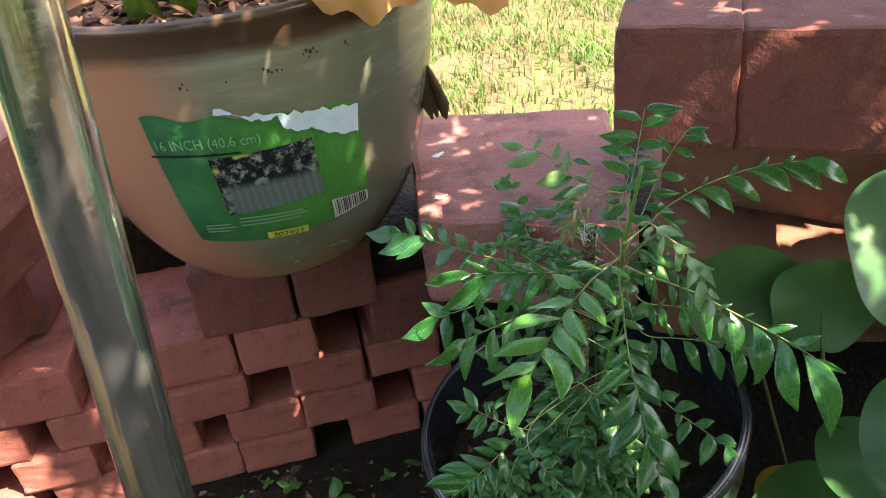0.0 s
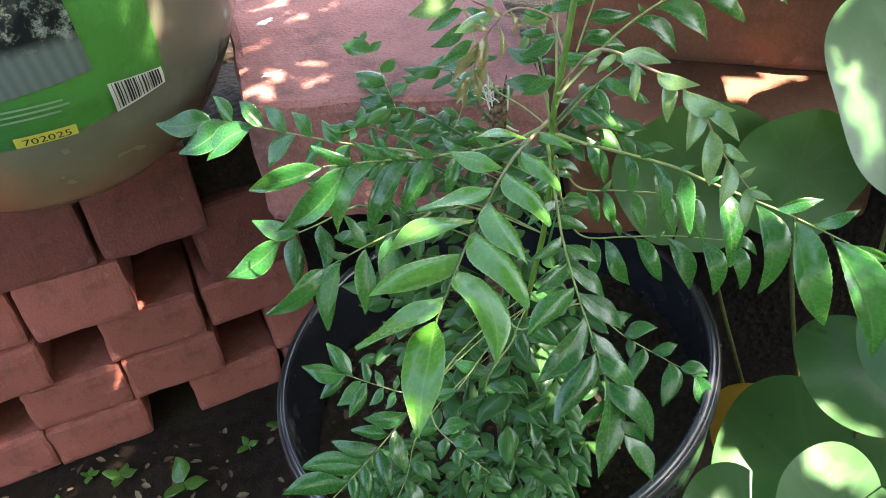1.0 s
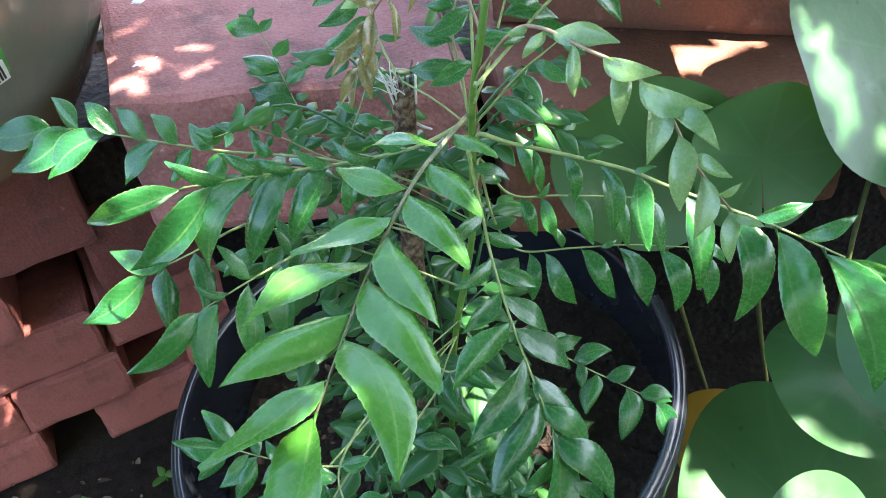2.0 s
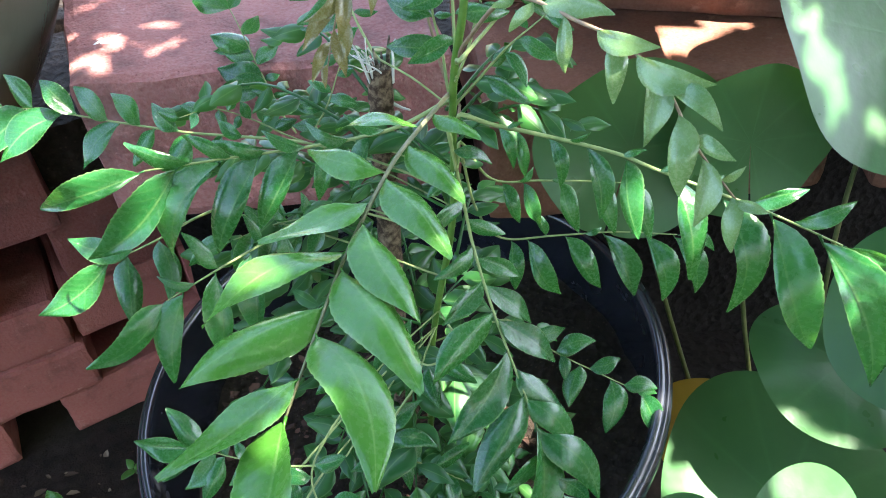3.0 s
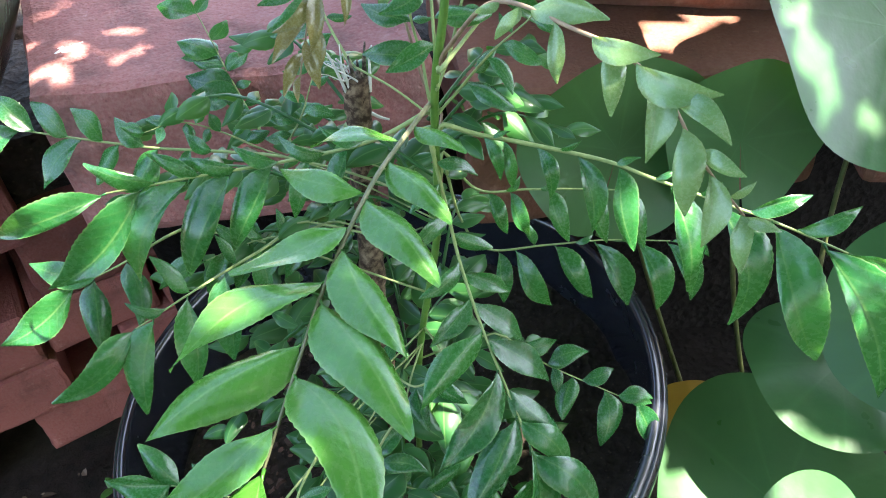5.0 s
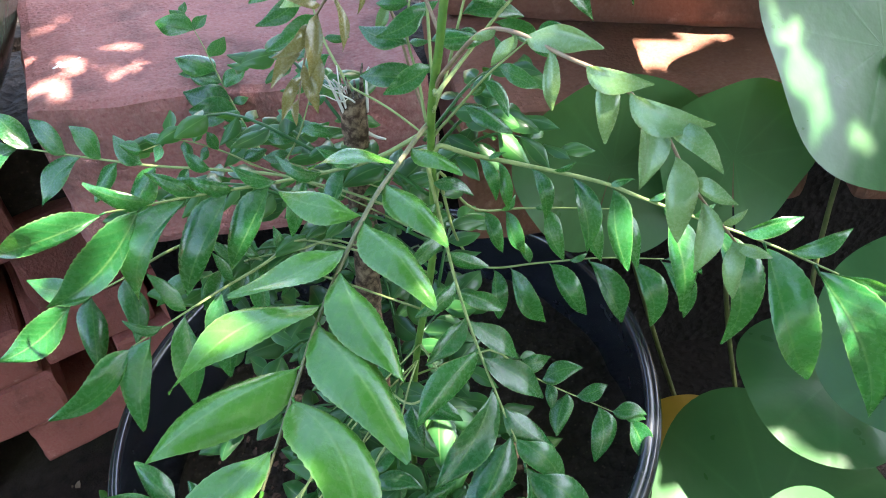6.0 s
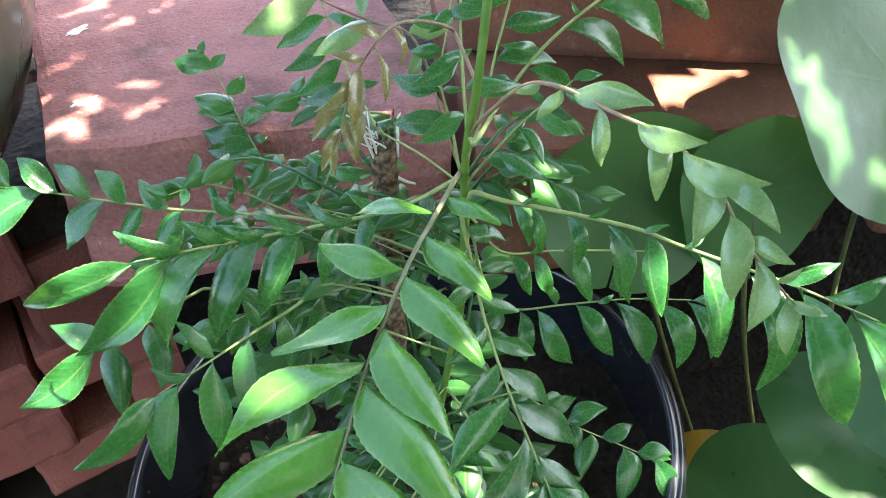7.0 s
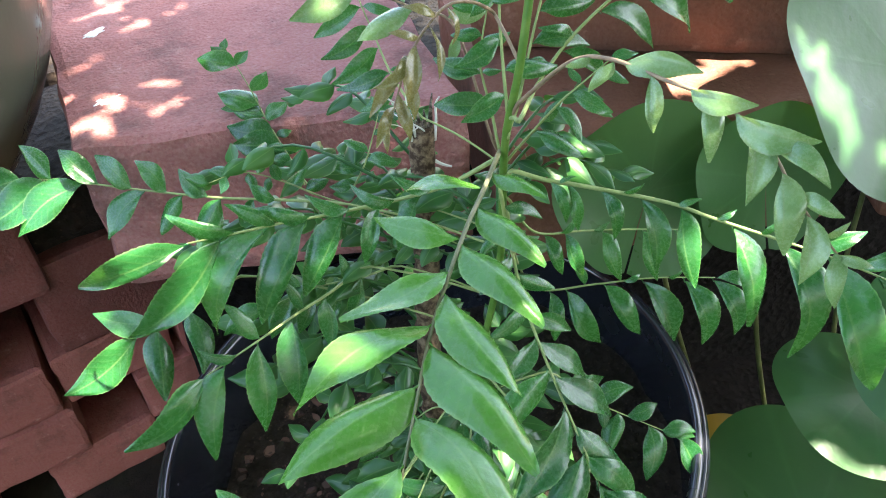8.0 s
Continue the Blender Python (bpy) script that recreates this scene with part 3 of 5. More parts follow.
# ---- the round-leaved plant ----
def pad_material(name, a, b, back):
    k = Nodes(name, 0.36, spec=0.36)
    tone = k.mix(k.ramp(k.noise(18, 4), 0.3, 0.7), a, b)
    an = k.math("ARCTAN2", k.axis(1), k.axis(0))
    ribs = k.ramp(k.math("ABSOLUTE", k.math("SINE", k.math("MULTIPLY", an, 4.5))), 0.0, 0.3, 0.16, 0.0)
    tone = k.mix(ribs, tone, tuple(1.6 * c for c in b))
    k.color(tone)
    k.bump(k.math("ADD", ribs, k.noise(90, 3)), 0.18, 0.002)
    k.put(k.b.inputs["Roughness"], k.ramp(k.noise(40, 3), 0.3, 0.7, 0.26, 0.40))
    k.translucent(k.mix(0.6, tone, back), 0.16)
    return k.m


PAD = pad_material("round_leaf", (0.026, 0.090, 0.030), (0.043, 0.126, 0.040), (0.36, 0.50, 0.06))
YELLOW = pad_material("yellowed_leaf", (0.42, 0.26, 0.04), (0.34, 0.18, 0.03), (0.5, 0.3, 0.05))
GREENSTALK = stem_material("leaf_stalk", (0.09, 0.11, 0.035), (0.15, 0.155, 0.06), 0.5)
lily = thing("round_leaved_plant", "plant with large round glossy green leaves on long stalks", "plant", pose(0.40, 0.62, 0.0))


def pad(x, y, z, r, normal, notch, cup=0.12, mat=PAD, seed=0):
    """A round leaf with a notch where the stalk meets it, shallowly cupped and waved at the rim."""
    nz = Vector(normal).normalized()
    nx = Vector((1, 0, 0)) - nz * nz.x
    nx.normalize()
    m = Matrix((nx, nz.cross(nx), nz)).transposed().to_4x4()
    m.translation = Vector((x, y, z)) - lily.matrix_world.translation
    bm = bmesh.new()
    segs, rings = 72, 10
    c = bm.verts.new((0, 0, 0))
    last = None
    for i in range(1, rings + 1):
        q = i / rings
        ring = []
        for j in range(segs + 1):
            a = radians(notch) + radians(1.0) + (math.tau - radians(2)) * j / segs
            ra = r * q * (1 + 0.035 * math.sin(3 * a + seed) + 0.02 * math.sin(5 * a + 2 * seed))
            e = min(j, segs - j) / segs
            ra *= 1 - 0.10 * math.exp(-e * 30)
            h = r * (cup * q * q + 0.05 * q ** 3 * math.sin(4 * a + seed) + 0.03 * q ** 2 * math.sin(2 * a + 3 * seed))
            ring.append(bm.verts.new((ra * math.cos(a), ra * math.sin(a), h)))
        for j in range(segs):
            bm.faces.new((c, ring[j], ring[j + 1]) if last is None else (last[j], ring[j], ring[j + 1], last[j + 1]))
        last = ring
    ob = part("leaf", bm, mat, lily, "yellowing round leaf" if mat is YELLOW else "", smooth=True)
    ob.matrix_basis = m
    foot = Vector((0.02 * math.sin(seed), 0.02 * math.cos(seed * 2), 0.0))
    top = m.translation - nz * 0.0045
    mid = foot.lerp(top, 0.6) - Vector((nz.x, nz.y, 0)) * 0.03
    part("stalk", tube_bm(smooth_line([foot, mid, top], 8), [0.0023 if z < 0.36 else 0.0017] * 17, 8), GREENSTALK, lily, smooth=True)
    return ob


pad(0.4466, 0.7128, 0.4355, 0.0792, (0.018, -0.724, 0.690), 350, 0.10, seed=1)
pad(0.3825, 0.6170, 0.2905, 0.0502, (0.10, -0.149, 0.984), 20, -0.16, seed=2)
pad(0.3446, 0.5904, 0.2063, 0.0786, (0.045, -0.365, 0.93), 330, 0.08, seed=3)
pad(0.3081, 0.5281, 0.2743, 0.0415, (0.16, -0.478, 0.864), 20, 0.10, seed=4)
pad(0.2605, 0.5341, 0.2590, 0.0466, (-0.039, -0.339, 0.940), 70, 0.08, seed=9)
pad(0.4131, 0.5926, 0.3398, 0.0583, (-0.646, -0.431, 0.63), 60, 0.10, seed=5)
pad(0.2925, 0.723, 0.392, 0.055, (-0.12, -0.96, 0.22), 250, 0.08, seed=6)
pad(0.3542, 0.7015, 0.3951, 0.046, (-0.12, -0.96, 0.22), 270, 0.08, seed=7)
pad(0.338, 0.664, 0.186, 0.036, (-0.1, -0.55, 0.83), 300, 0.03, YELLOW, seed=8)
# unseen leaves of the same plant, added further along to shade the right side
pad(0.500, 0.540, 0.330, 0.075, (0.0, -0.3, 0.95), 220, 0.1, seed=12)
pad(0.520, 0.450, 0.380, 0.075, (0.1, -0.4, 0.9), 40, 0.1, seed=14)

# ---- the black nursery pot ----
def nursery_pot(x, y, top, r, h):
    m = Matrix((Vector((1, 0, POT_TILT[0])).normalized(), Vector((0, 1, POT_TILT[1])).normalized(), Vector((-POT_TILT[0], -POT_TILT[1], 1)).normalized())).transposed().to_4x4()
    m.translation = Vector((x, y, top)) - m.col[2].to_3d() * h
    pot = thing("nursery_pot", "round black plastic nursery pot with ribbed sides leaning on the soil", "plant pot", m)
    PL = plain("black_plastic", (0.017, 0.019, 0.026), 0.20, scale=40, vary=0.3, bump=0.1, spec=0.9)
    prof = [(0.0, 0.003), (r * 0.76, 0.003), (r * 0.775, 0.0), (r * 0.78, 0.008)]
    for i in range(9):
        z0 = h * (0.08 + 0.66 * i / 9)
        rr = r * (0.78 + 0.16 * z0 / h)
        prof += [(rr, z0), (rr + 0.0015, z0 + h * 0.035), (rr + 0.001, z0 + h * 0.06)]
    prof += [(r * 0.925, h * 0.80), (r * 0.955, h * 0.835), (r * 0.955, h * 0.86), (r * 0.965, h * 0.875), (r * 0.965, h * 0.92), (r * 0.985, h * 0.935),
             (r * 0.996, h * 0.95), (r * 1.004, h * 0.968), (r * 1.004, h * 0.98), (r * 0.996, h * 0.992), (r * 0.988, h * 0.996), (r * 0.985, h * 0.991), (r * 0.982, h * 0.996),
             (r * 0.968, h * 1.0), (r * 0.955, h * 0.998), (r * 0.946, h * 0.99), (r * 0.944, h * 0.97), (r * 0.938, h * 0.9), (r * 0.90, h * 0.7)]
    part("wall", lathe_bm(prof, 96, 0.0012), PL, pot, smooth=True)
    bm = bmesh.new()
    zs, rr = h * 0.80, r * 0.925
    ring0, c = None, bm.verts.new((0, 0, zs))
    for i in range(1, 15):
        q = rr * i / 14
        ring = []
        for j in range(64):
            p = Vector((q * math.cos(math.tau * j / 64), q * math.sin(math.tau * j / 64), zs))
            p.z += 0.010 * noise.noise(p * 22) + 0.006 * noise.noise(p * 70)
            ring.append(bm.verts.new(p))
        for j in range(64):
            k = (j + 1) % 64
            bm.faces.new((c, ring[j], ring[k]) if ring0 is None else (ring0[j], ring[j], ring[k], ring0[k]))
        ring0 = ring
    part("soil", bm, POTSOIL, pot, "dark potting soil", smooth=True)
    return pot


POT_X, POT_Y, POT_TOP, POT_R, POT_H = 0.1356, 0.687, 0.3045, 0.1535, 0.315
POT_TILT = (0.146, 0.047)         # how far the rim climbs along x and y
nursery_pot(POT_X, POT_Y, POT_TOP, POT_R, POT_H)

# ---- the curry plant ----
curry = thing("curry_plant", "young curry leaf plant with glossy pinnate leaves in a black pot", "plant", pose(POT_X, POT_Y, POT_TOP - 0.066))


LEAF_OUTLINE = ((0, 0.03), (0.05, 0.22), (0.12, 0.52), (0.20, 0.77), (0.30, 0.95), (0.40, 1.0), (0.50, 0.99), (0.60, 0.91), (0.70, 0.76), (0.80, 0.54), (0.88, 0.35), (0.95, 0.19), (1.0, 0.06))


def outline(t):
    """Half width of a leaflet, 1 at its widest, eased between the points of its outline."""
    for (t0, w0), (t1, w1) in zip(LEAF_OUTLINE, LEAF_OUTLINE[1:]):
        if t <= t1:
            return w0 + (w1 - w0) * (t - t0) / (t1 - t0)
    return LEAF_OUTLINE[-1][1]


def leaflet_mesh(name, width, droop, fold, seed, mat, curl=0.0, n=34, hand=1, skew=0.1):
    """One leaflet, 1 long along x from its petiole: wedge base, drawn-out blunt tip, scalloped edge, folded along the midrib, twisted and drooping."""
    bm = bmesh.new()
    edge, rib = bm.verts.layers.float.new("edge"), bm.verts.layers.float.new("rib")
    rows = []
    lean = 0.07 * math.sin(2.3 * seed)
    twist = 0.32 * math.sin(1.7 * seed + 0.4)
    for i in range(n + 1):
        t = i / n
        s = 0.05 + 0.95 * t
        w0 = width * 0.54
        tooth = 1 + (0.020 if i % 2 else -0.016) * (0 if i in (0, n) else 1) + 0.035 * math.sin(9 * t + 3 * seed)
        sway = lean * math.sin(math.pi * t) + 0.06 * t ** 3 * math.sin(5 * seed)
        z = droop * 2.2 * s * (1 - s) + 0.010 * math.sin(7 * t + seed)
        row = []
        for q in (-1, -0.9, -0.5, 0, 0.5, 0.9, 1):
            a = abs(q)
            # the half towards the tip of the frond is the broader one and widest low down
            outer = q * hand > 0
            w = w0 * (1 + skew if outer else 1 - skew) * outline(t ** (0.82 if outer else 1.22))
            zz = z + fold * a * w - (0.34 + curl) * a * a * w + 0.024 * a * a * math.sin(8 * t + 2 * q + seed) * min(1, 5 * t) + twist * (t - 0.45) * q * w
            v = bm.verts.new((s - 0.05 * width * a * (1 - t), q * w * (tooth if a == 1 else 1) + sway, zz))
            v[edge], v[rib] = (1.0 if a == 1 else 0.0), (1.0 if a == 0 else 0.5 if a == 0.5 else 0.0)
            row.append(v)
        rows.append(row)
    for r0, r1 in zip(rows, rows[1:]):
        for j in range(6):
            bm.faces.new((r0[j], r1[j], r1[j + 1], r0[j + 1]))
    tube_bm([(0, 0, 0), (0.03, 0, 0.003), (0.075, 0, 0.0)], [0.011, 0.009, 0.006], 5, bm)
    ob = part(name, bm, mat, smooth=True)
    me = ob.data
    bpy.data.objects.remove(ob)
    return me


LEAF_KINDS = {}


def leaf_mesh(width, bend, mat, i, hand, skew):
    key = (round(width, 2), bend, mat.name, i % 6, hand, skew)
    if key not in LEAF_KINDS:
        droop = (0.04, 0.13, 0.30)[bend] * (0.6 + 0.16 * (i % 6))
        LEAF_KINDS[key] = leaflet_mesh("leaflet", 0.86 * width, droop, (0.50, 0.30, 0.62, 0.18, 0.40, 0.55)[i % 6] + (0.2 if skew > 0.3 else 0), i % 6 + 1, mat, 0.35 * (i % 2), hand=hand, skew=skew)
    return LEAF_KINDS[key]


# the main stem, from the soil to the tip
STALK_LINE = [Vector(p) for p in ((0.140, 0.640, 0.225), (0.150, 0.640, 0.36), (0.163, 0.630, 0.45), (0.166, 0.627, 0.512), (0.170, 0.622, 0.545), (0.178, 0.626, 0.585))]
rnd = random.Random(11)


def frond(points, leaves, mode, width, bend, radius, age):
    """A pinnate leaf: a curved rachis through points, and leaflets (per cent along it, millimetres long, bearing, climb)."""
    org = curry.matrix_world.translation
    line = smooth_line([Vector(p) - org for p in points], 7)
    lens = [0.0]
    for a, b in zip(line, line[1:]):
        lens.append(lens[-1] + (b - a).length)
    rad = [radius * 0.00068 * (1.0 - 0.62 * q / lens[-1]) for q in lens]
    start = line[0] + org
    join = min((a.lerp(b, u / 8) for a, b in zip(STALK_LINE, STALK_LINE[1:]) for u in range(9)), key=lambda p: (p - start).length + 3 * max(0, p.z - start.z + 0.008))
    if 0.003 < (join - start).length < 0.14:
        lead = smooth_line([join - org, (join - org).lerp(line[0], 0.5) + Vector((0, 0, 0.04 * (join - start).length)), line[0], line[2]], 6)[:12]
        stem_line, stem_rad = lead + line[1:], [radius * (0.00062 if (join - start).length < 0.04 else 0.00046)] * len(lead) + rad[1:]
    else:
        stem_line, stem_rad = line, rad
    fr = part("frond", tube_bm(stem_line, stem_rad, 7), (TWIG, RUSSET, RUSSET, DUN)[age], curry, smooth=True)
    run = (line[-1] - line[0]).normalized()
    side = run.cross(Vector((0, 0, 1))).normalized()
    view = Vector((0.0, -0.72, 0.69))
    if mode == "flat":
        face = side.cross(run)
    elif mode == "mix":
        face = (side * (1 if side.dot(view) > 0 else -1) * 0.8 + view).normalized()
    else:
        face = view
    if face.dot(view) < 0:
        face = -face
    for u, mm, az, el in leaves:
        q = u / 100 * lens[-1]
        i = max(k for k in range(len(lens) - 1) if lens[k] <= q + 1e-9) if q > 0 else 0
        g = (q - lens[i]) / max(1e-9, lens[i + 1] - lens[i])
        base = line[i].lerp(line[i + 1], min(1, g))
        ax = Vector((math.cos(radians(el)) * math.cos(radians(az)), math.cos(radians(el)) * math.sin(radians(az)), math.sin(radians(el))))
        nz = face + Vector((rnd.uniform(-0.34, 0.34), rnd.uniform(-0.3, 0.3), rnd.uniform(-0.3, 0.3)))
        nz = (nz - ax * nz.dot(ax)).normalized()
        ny = nz.cross(ax)
        m = Matrix((ax, ny, nz)).transposed().to_4x4()
        m.translation = base
        mat = (LEAF, YOUNG, BRONZE, FRESH)[age]
        share("leaflet", leaf_mesh(width, bend, mat, rnd.randrange(6), 1 if ny.dot(run) > 0 else -1, 0.40 if mode == "mix" else 0.08), m @ Matrix.Scale(mm * 0.001, 4), fr)
    return fr


frond([(0.165, 0.629, 0.51), (0.146, 0.597, 0.519), (0.132, 0.577, 0.521), (0.113, 0.552, 0.514), (0.099, 0.528, 0.509), (0.088, 0.509, 0.504)],
      [(16, 22, -62, -3), (25, 28, 161, -1), (34, 30, -73, -10), (45, 29, 138, 0), (46, 36, -76, -10), (53, 34, -168, -2), (58, 39, -78, -9), (65, 44, -161, -2), (69, 46, -79, -7), (78, 42, -164, -2), (84, 48, -81, -6), (93, 40, -151, -2), (100, 52, -109, -5)],
      "flat", 0.365, 1, 1.4, 3)  # A
frond([(0.167, 0.629, 0.508), (0.144, 0.637, 0.495), (0.113, 0.646, 0.489), (0.085, 0.645, 0.492), (0.053, 0.642, 0.496)],
      [(25, 17, 161, 24), (30, 23, -157, -54), (37, 18, 161, 24), (42, 24, -151, -58), (51, 18, 161, 23), (53, 37, -164, -48), (63, 21, 162, 21), (65, 45, -163, -50), (74, 20, 159, 28), (77, 46, -161, -51), (86, 25, 160, 26), (90, 51, -172, -38), (100, 41, 175, -13)],
      "mix", 0.31, 2, 1.4, 0)  # B
frond([(0.111, 0.671, 0.476), (0.088, 0.687, 0.474), (0.065, 0.698, 0.475), (0.035, 0.714, 0.478), (0.008, 0.729, 0.481), (-0.01, 0.736, 0.483)],
      [(20, 13, 146, 27), (27, 11, -147, -39), (37, 25, -148, -39), (41, 17, 134, 36), (49, 19, -147, -39), (54, 19, 129, 39), (61, 26, -157, -33), (65, 21, 132, 37), (76, 22, 131, 38), (81, 35, -168, -24), (91, 20, 129, 39), (93, 35, -168, -24), (100, 34, 173, -2)],
      "view", 0.50, 1, 1.1, 0)  # C
frond([(0.114, 0.656, 0.453), (0.1, 0.651, 0.449), (0.082, 0.646, 0.446), (0.064, 0.638, 0.445), (0.044, 0.637, 0.437)],
      [(26, 24, -104, -69), (39, 15, 140, 61), (47, 38, -119, -67), (67, 21, 150, 55), (69, 39, -120, -66), (81, 15, 173, 22), (89, 41, -131, -63), (100, 42, -166, -29)],
      "mix", 0.33, 1, 1.1, 0)  # D
frond([(0.067, 0.695, 0.434), (0.057, 0.687, 0.437), (0.041, 0.678, 0.437), (0.019, 0.679, 0.43)],
      [(29, 15, 127, 36), (56, 28, -90, -49), (78, 30, 158, 7), (84, 32, -110, -51), (100, 40, -171, -28)],
      "view", 0.40, 1, 1.1, 0)  # D2
frond([(0.162, 0.623, 0.499), (0.165, 0.622, 0.474), (0.166, 0.611, 0.451), (0.167, 0.591, 0.434), (0.172, 0.567, 0.406), (0.179, 0.545, 0.369)],
      [(6, 17, -7, -28), (12, 16, -158, -16), (20, 20, -154, -21), (25, 18, -10, -32), (32, 21, -156, -19), (35, 21, -15, -37), (41, 24, -155, -20), (42, 27, -30, -48), (49, 37, -151, -25), (51, 33, -27, -46), (59, 43, -145, -32), (64, 30, -27, -46), (71, 42, -146, -31), (72, 32, -34, -50), (79, 53, -108, -55), (81, 43, -35, -50), (87, 23, -156, -18), (95, 21, -24, -44), (100, 32, -43, -53)],
      "flat", 0.37, 1, 1.2, 0)  # E
frond([(0.188, 0.631, 0.382), (0.209, 0.63, 0.353), (0.235, 0.621, 0.333), (0.251, 0.612, 0.324)],
      [(18, 18, -8, 1), (42, 21, -2, 9), (46, 13, -89, -50), (60, 22, -128, -47), (66, 17, -2, 8), (81, 28, -113, -50), (89, 18, -16, -9), (97, 11, -17, -10), (100, 24, -80, -49)],
      "view", 0.52, 1, 0.8, 0)  # F
frond([(0.168, 0.625, 0.503), (0.179, 0.621, 0.498), (0.192, 0.615, 0.495), (0.217, 0.6, 0.49), (0.23, 0.589, 0.486), (0.248, 0.576, 0.48), (0.263, 0.567, 0.474), (0.284, 0.551, 0.465)],
      [(10, 17, -64, -58), (12, 7, -17, 19), (15, 18, -91, -67), (23, 20, -72, -62), (28, 9, -17, 18), (33, 29, -76, -64), (42, 9, -18, 16), (43, 32, -79, -64), (52, 8, -14, 25), (56, 41, -88, -67), (63, 9, -13, 27), (68, 46, -83, -66), (75, 21, -19, 14), (81, 56, -67, -60), (87, 22, -15, 23), (94, 64, -59, -56), (100, 22, -30, -15)],
      "mix", 0.305, 2, 1.4, 0)  # G
frond([(0.17, 0.636, 0.479), (0.177, 0.643, 0.443), (0.189, 0.646, 0.42), (0.213, 0.64, 0.419), (0.239, 0.633, 0.419), (0.265, 0.624, 0.417)],
      [(48, 25, -99, -69), (53, 33, -47, -57), (59, 15, 124, 62), (65, 32, -47, -58), (71, 9, -4, 15), (77, 36, -55, -61), (85, 8, -3, 18), (90, 36, -60, -64), (99, 32, -51, -60), (100, 20, -20, -25)],
      "mix", 0.33, 2, 1.0, 0)  # H
frond([(0.171, 0.639, 0.482), (0.184, 0.641, 0.458), (0.205, 0.639, 0.453), (0.223, 0.633, 0.452), (0.246, 0.625, 0.45)],
      [(35, 20, -65, -64), (43, 9, 7, 40), (45, 21, -59, -62), (58, 8, -3, 21), (62, 25, -58, -62), (80, 25, -62, -64), (95, 28, -59, -63)],
      "mix", 0.34, 2, 1.0, 0)  # H1
frond([(0.169, 0.62, 0.533), (0.172, 0.592, 0.559), (0.176, 0.577, 0.566), (0.182, 0.558, 0.567), (0.188, 0.546, 0.566), (0.194, 0.533, 0.56), (0.199, 0.523, 0.547), (0.209, 0.517, 0.532)],
      [(35, 8, 145, -23), (41, 11, 169, -53), (43, 21, -44, 4), (50, 15, -111, -65), (58, 17, -47, -4), (61, 17, -107, -64), (67, 21, -49, -8), (70, 20, -104, -63), (76, 16, -54, -19), (80, 21, -112, -65), (85, 12, -53, -16), (89, 18, -111, -65), (95, 7, -26, 37), (99, 15, -101, -62), (100, 9, -50, -11)],
      "mix", 0.37, 2, 1.2, 1)  # I
frond([(0.169, 0.642, 0.556), (0.153, 0.619, 0.571), (0.142, 0.612, 0.574), (0.131, 0.608, 0.566), (0.126, 0.611, 0.552), (0.122, 0.613, 0.538)],
      [(49, 11, -91, -68), (54, 11, -179, 24), (58, 16, -88, -68), (63, 10, -179, 24), (65, 18, -134, -56), (69, 15, -159, -24), (75, 15, -83, -69), (77, 16, -156, -30), (84, 15, -89, -68), (89, 14, -147, -44), (98, 8, -125, -61)],
      "mix", 0.30, 2, 1.0, 2)  # J
frond([(0.11, 0.776, 0.418), (0.107, 0.785, 0.428), (0.101, 0.812, 0.44), (0.097, 0.826, 0.454), (0.093, 0.842, 0.463), (0.089, 0.854, 0.467)],
      [(11, 8, -171, -24), (15, 13, 156, 11), (23, 12, 153, 15), (29, 26, 161, 6), (35, 9, -2, 12), (38, 26, 159, 8), (46, 16, 17, 30), (50, 17, 158, 9), (57, 24, 147, 20), (66, 14, 24, 34), (86, 11, 19, 31), (86, 22, 154, 14), (96, 11, 144, 23), (100, 8, 55, 46)],
      "view", 0.66, 1, 0.9, 0)  # K
frond([(0.167, 0.625, 0.519), (0.174, 0.648, 0.551), (0.183, 0.667, 0.579), (0.191, 0.684, 0.604)],
      [(12, 19, -169, -10), (20, 21, -2, -11), (30, 20, -166, -15), (44, 13, -164, -18), (46, 22, 4, -1), (52, 25, 170, 23), (58, 24, 2, -4), (66, 28, 174, 17), (71, 22, 3, -2), (78, 30, 178, 11), (86, 24, 7, 5), (91, 23, 174, 17), (99, 29, 3, -2)],
      "view", 0.42, 1, 1.0, 0)  # L
frond([(0.174, 0.634, 0.522), (0.19, 0.651, 0.548), (0.206, 0.664, 0.573), (0.22, 0.672, 0.588)],
      [(26, 23, -2, -10), (39, 23, 1, -6), (51, 18, 136, 51), (57, 20, -2, -10), (76, 16, 124, 55), (80, 18, -8, -20), (92, 17, 5, 1), (100, 17, 6, 3), (100, 21, -18, -32)],
      "view", 0.36, 1, 0.9, 0)  # M
frond([(0.163, 0.607, 0.534), (0.184, 0.636, 0.53), (0.202, 0.644, 0.541), (0.227, 0.651, 0.551), (0.259, 0.656, 0.559), (0.283, 0.658, 0.561), (0.3, 0.658, 0.562)],
      [(27, 13, -171, 6), (31, 22, -5, -40), (35, 15, -178, 27), (43, 30, -3, -37), (47, 6, 152, 62), (51, 37, -5, -39), (54, 9, 34, 50), (64, 37, -5, -39), (67, 11, 24, 35), (75, 43, -1, -33), (80, 13, 21, 28), (89, 44, -3, -35), (92, 12, 18, 20), (100, 43, 0, -30)],
      "mix", 0.32, 2, 1.2, 0)  # N
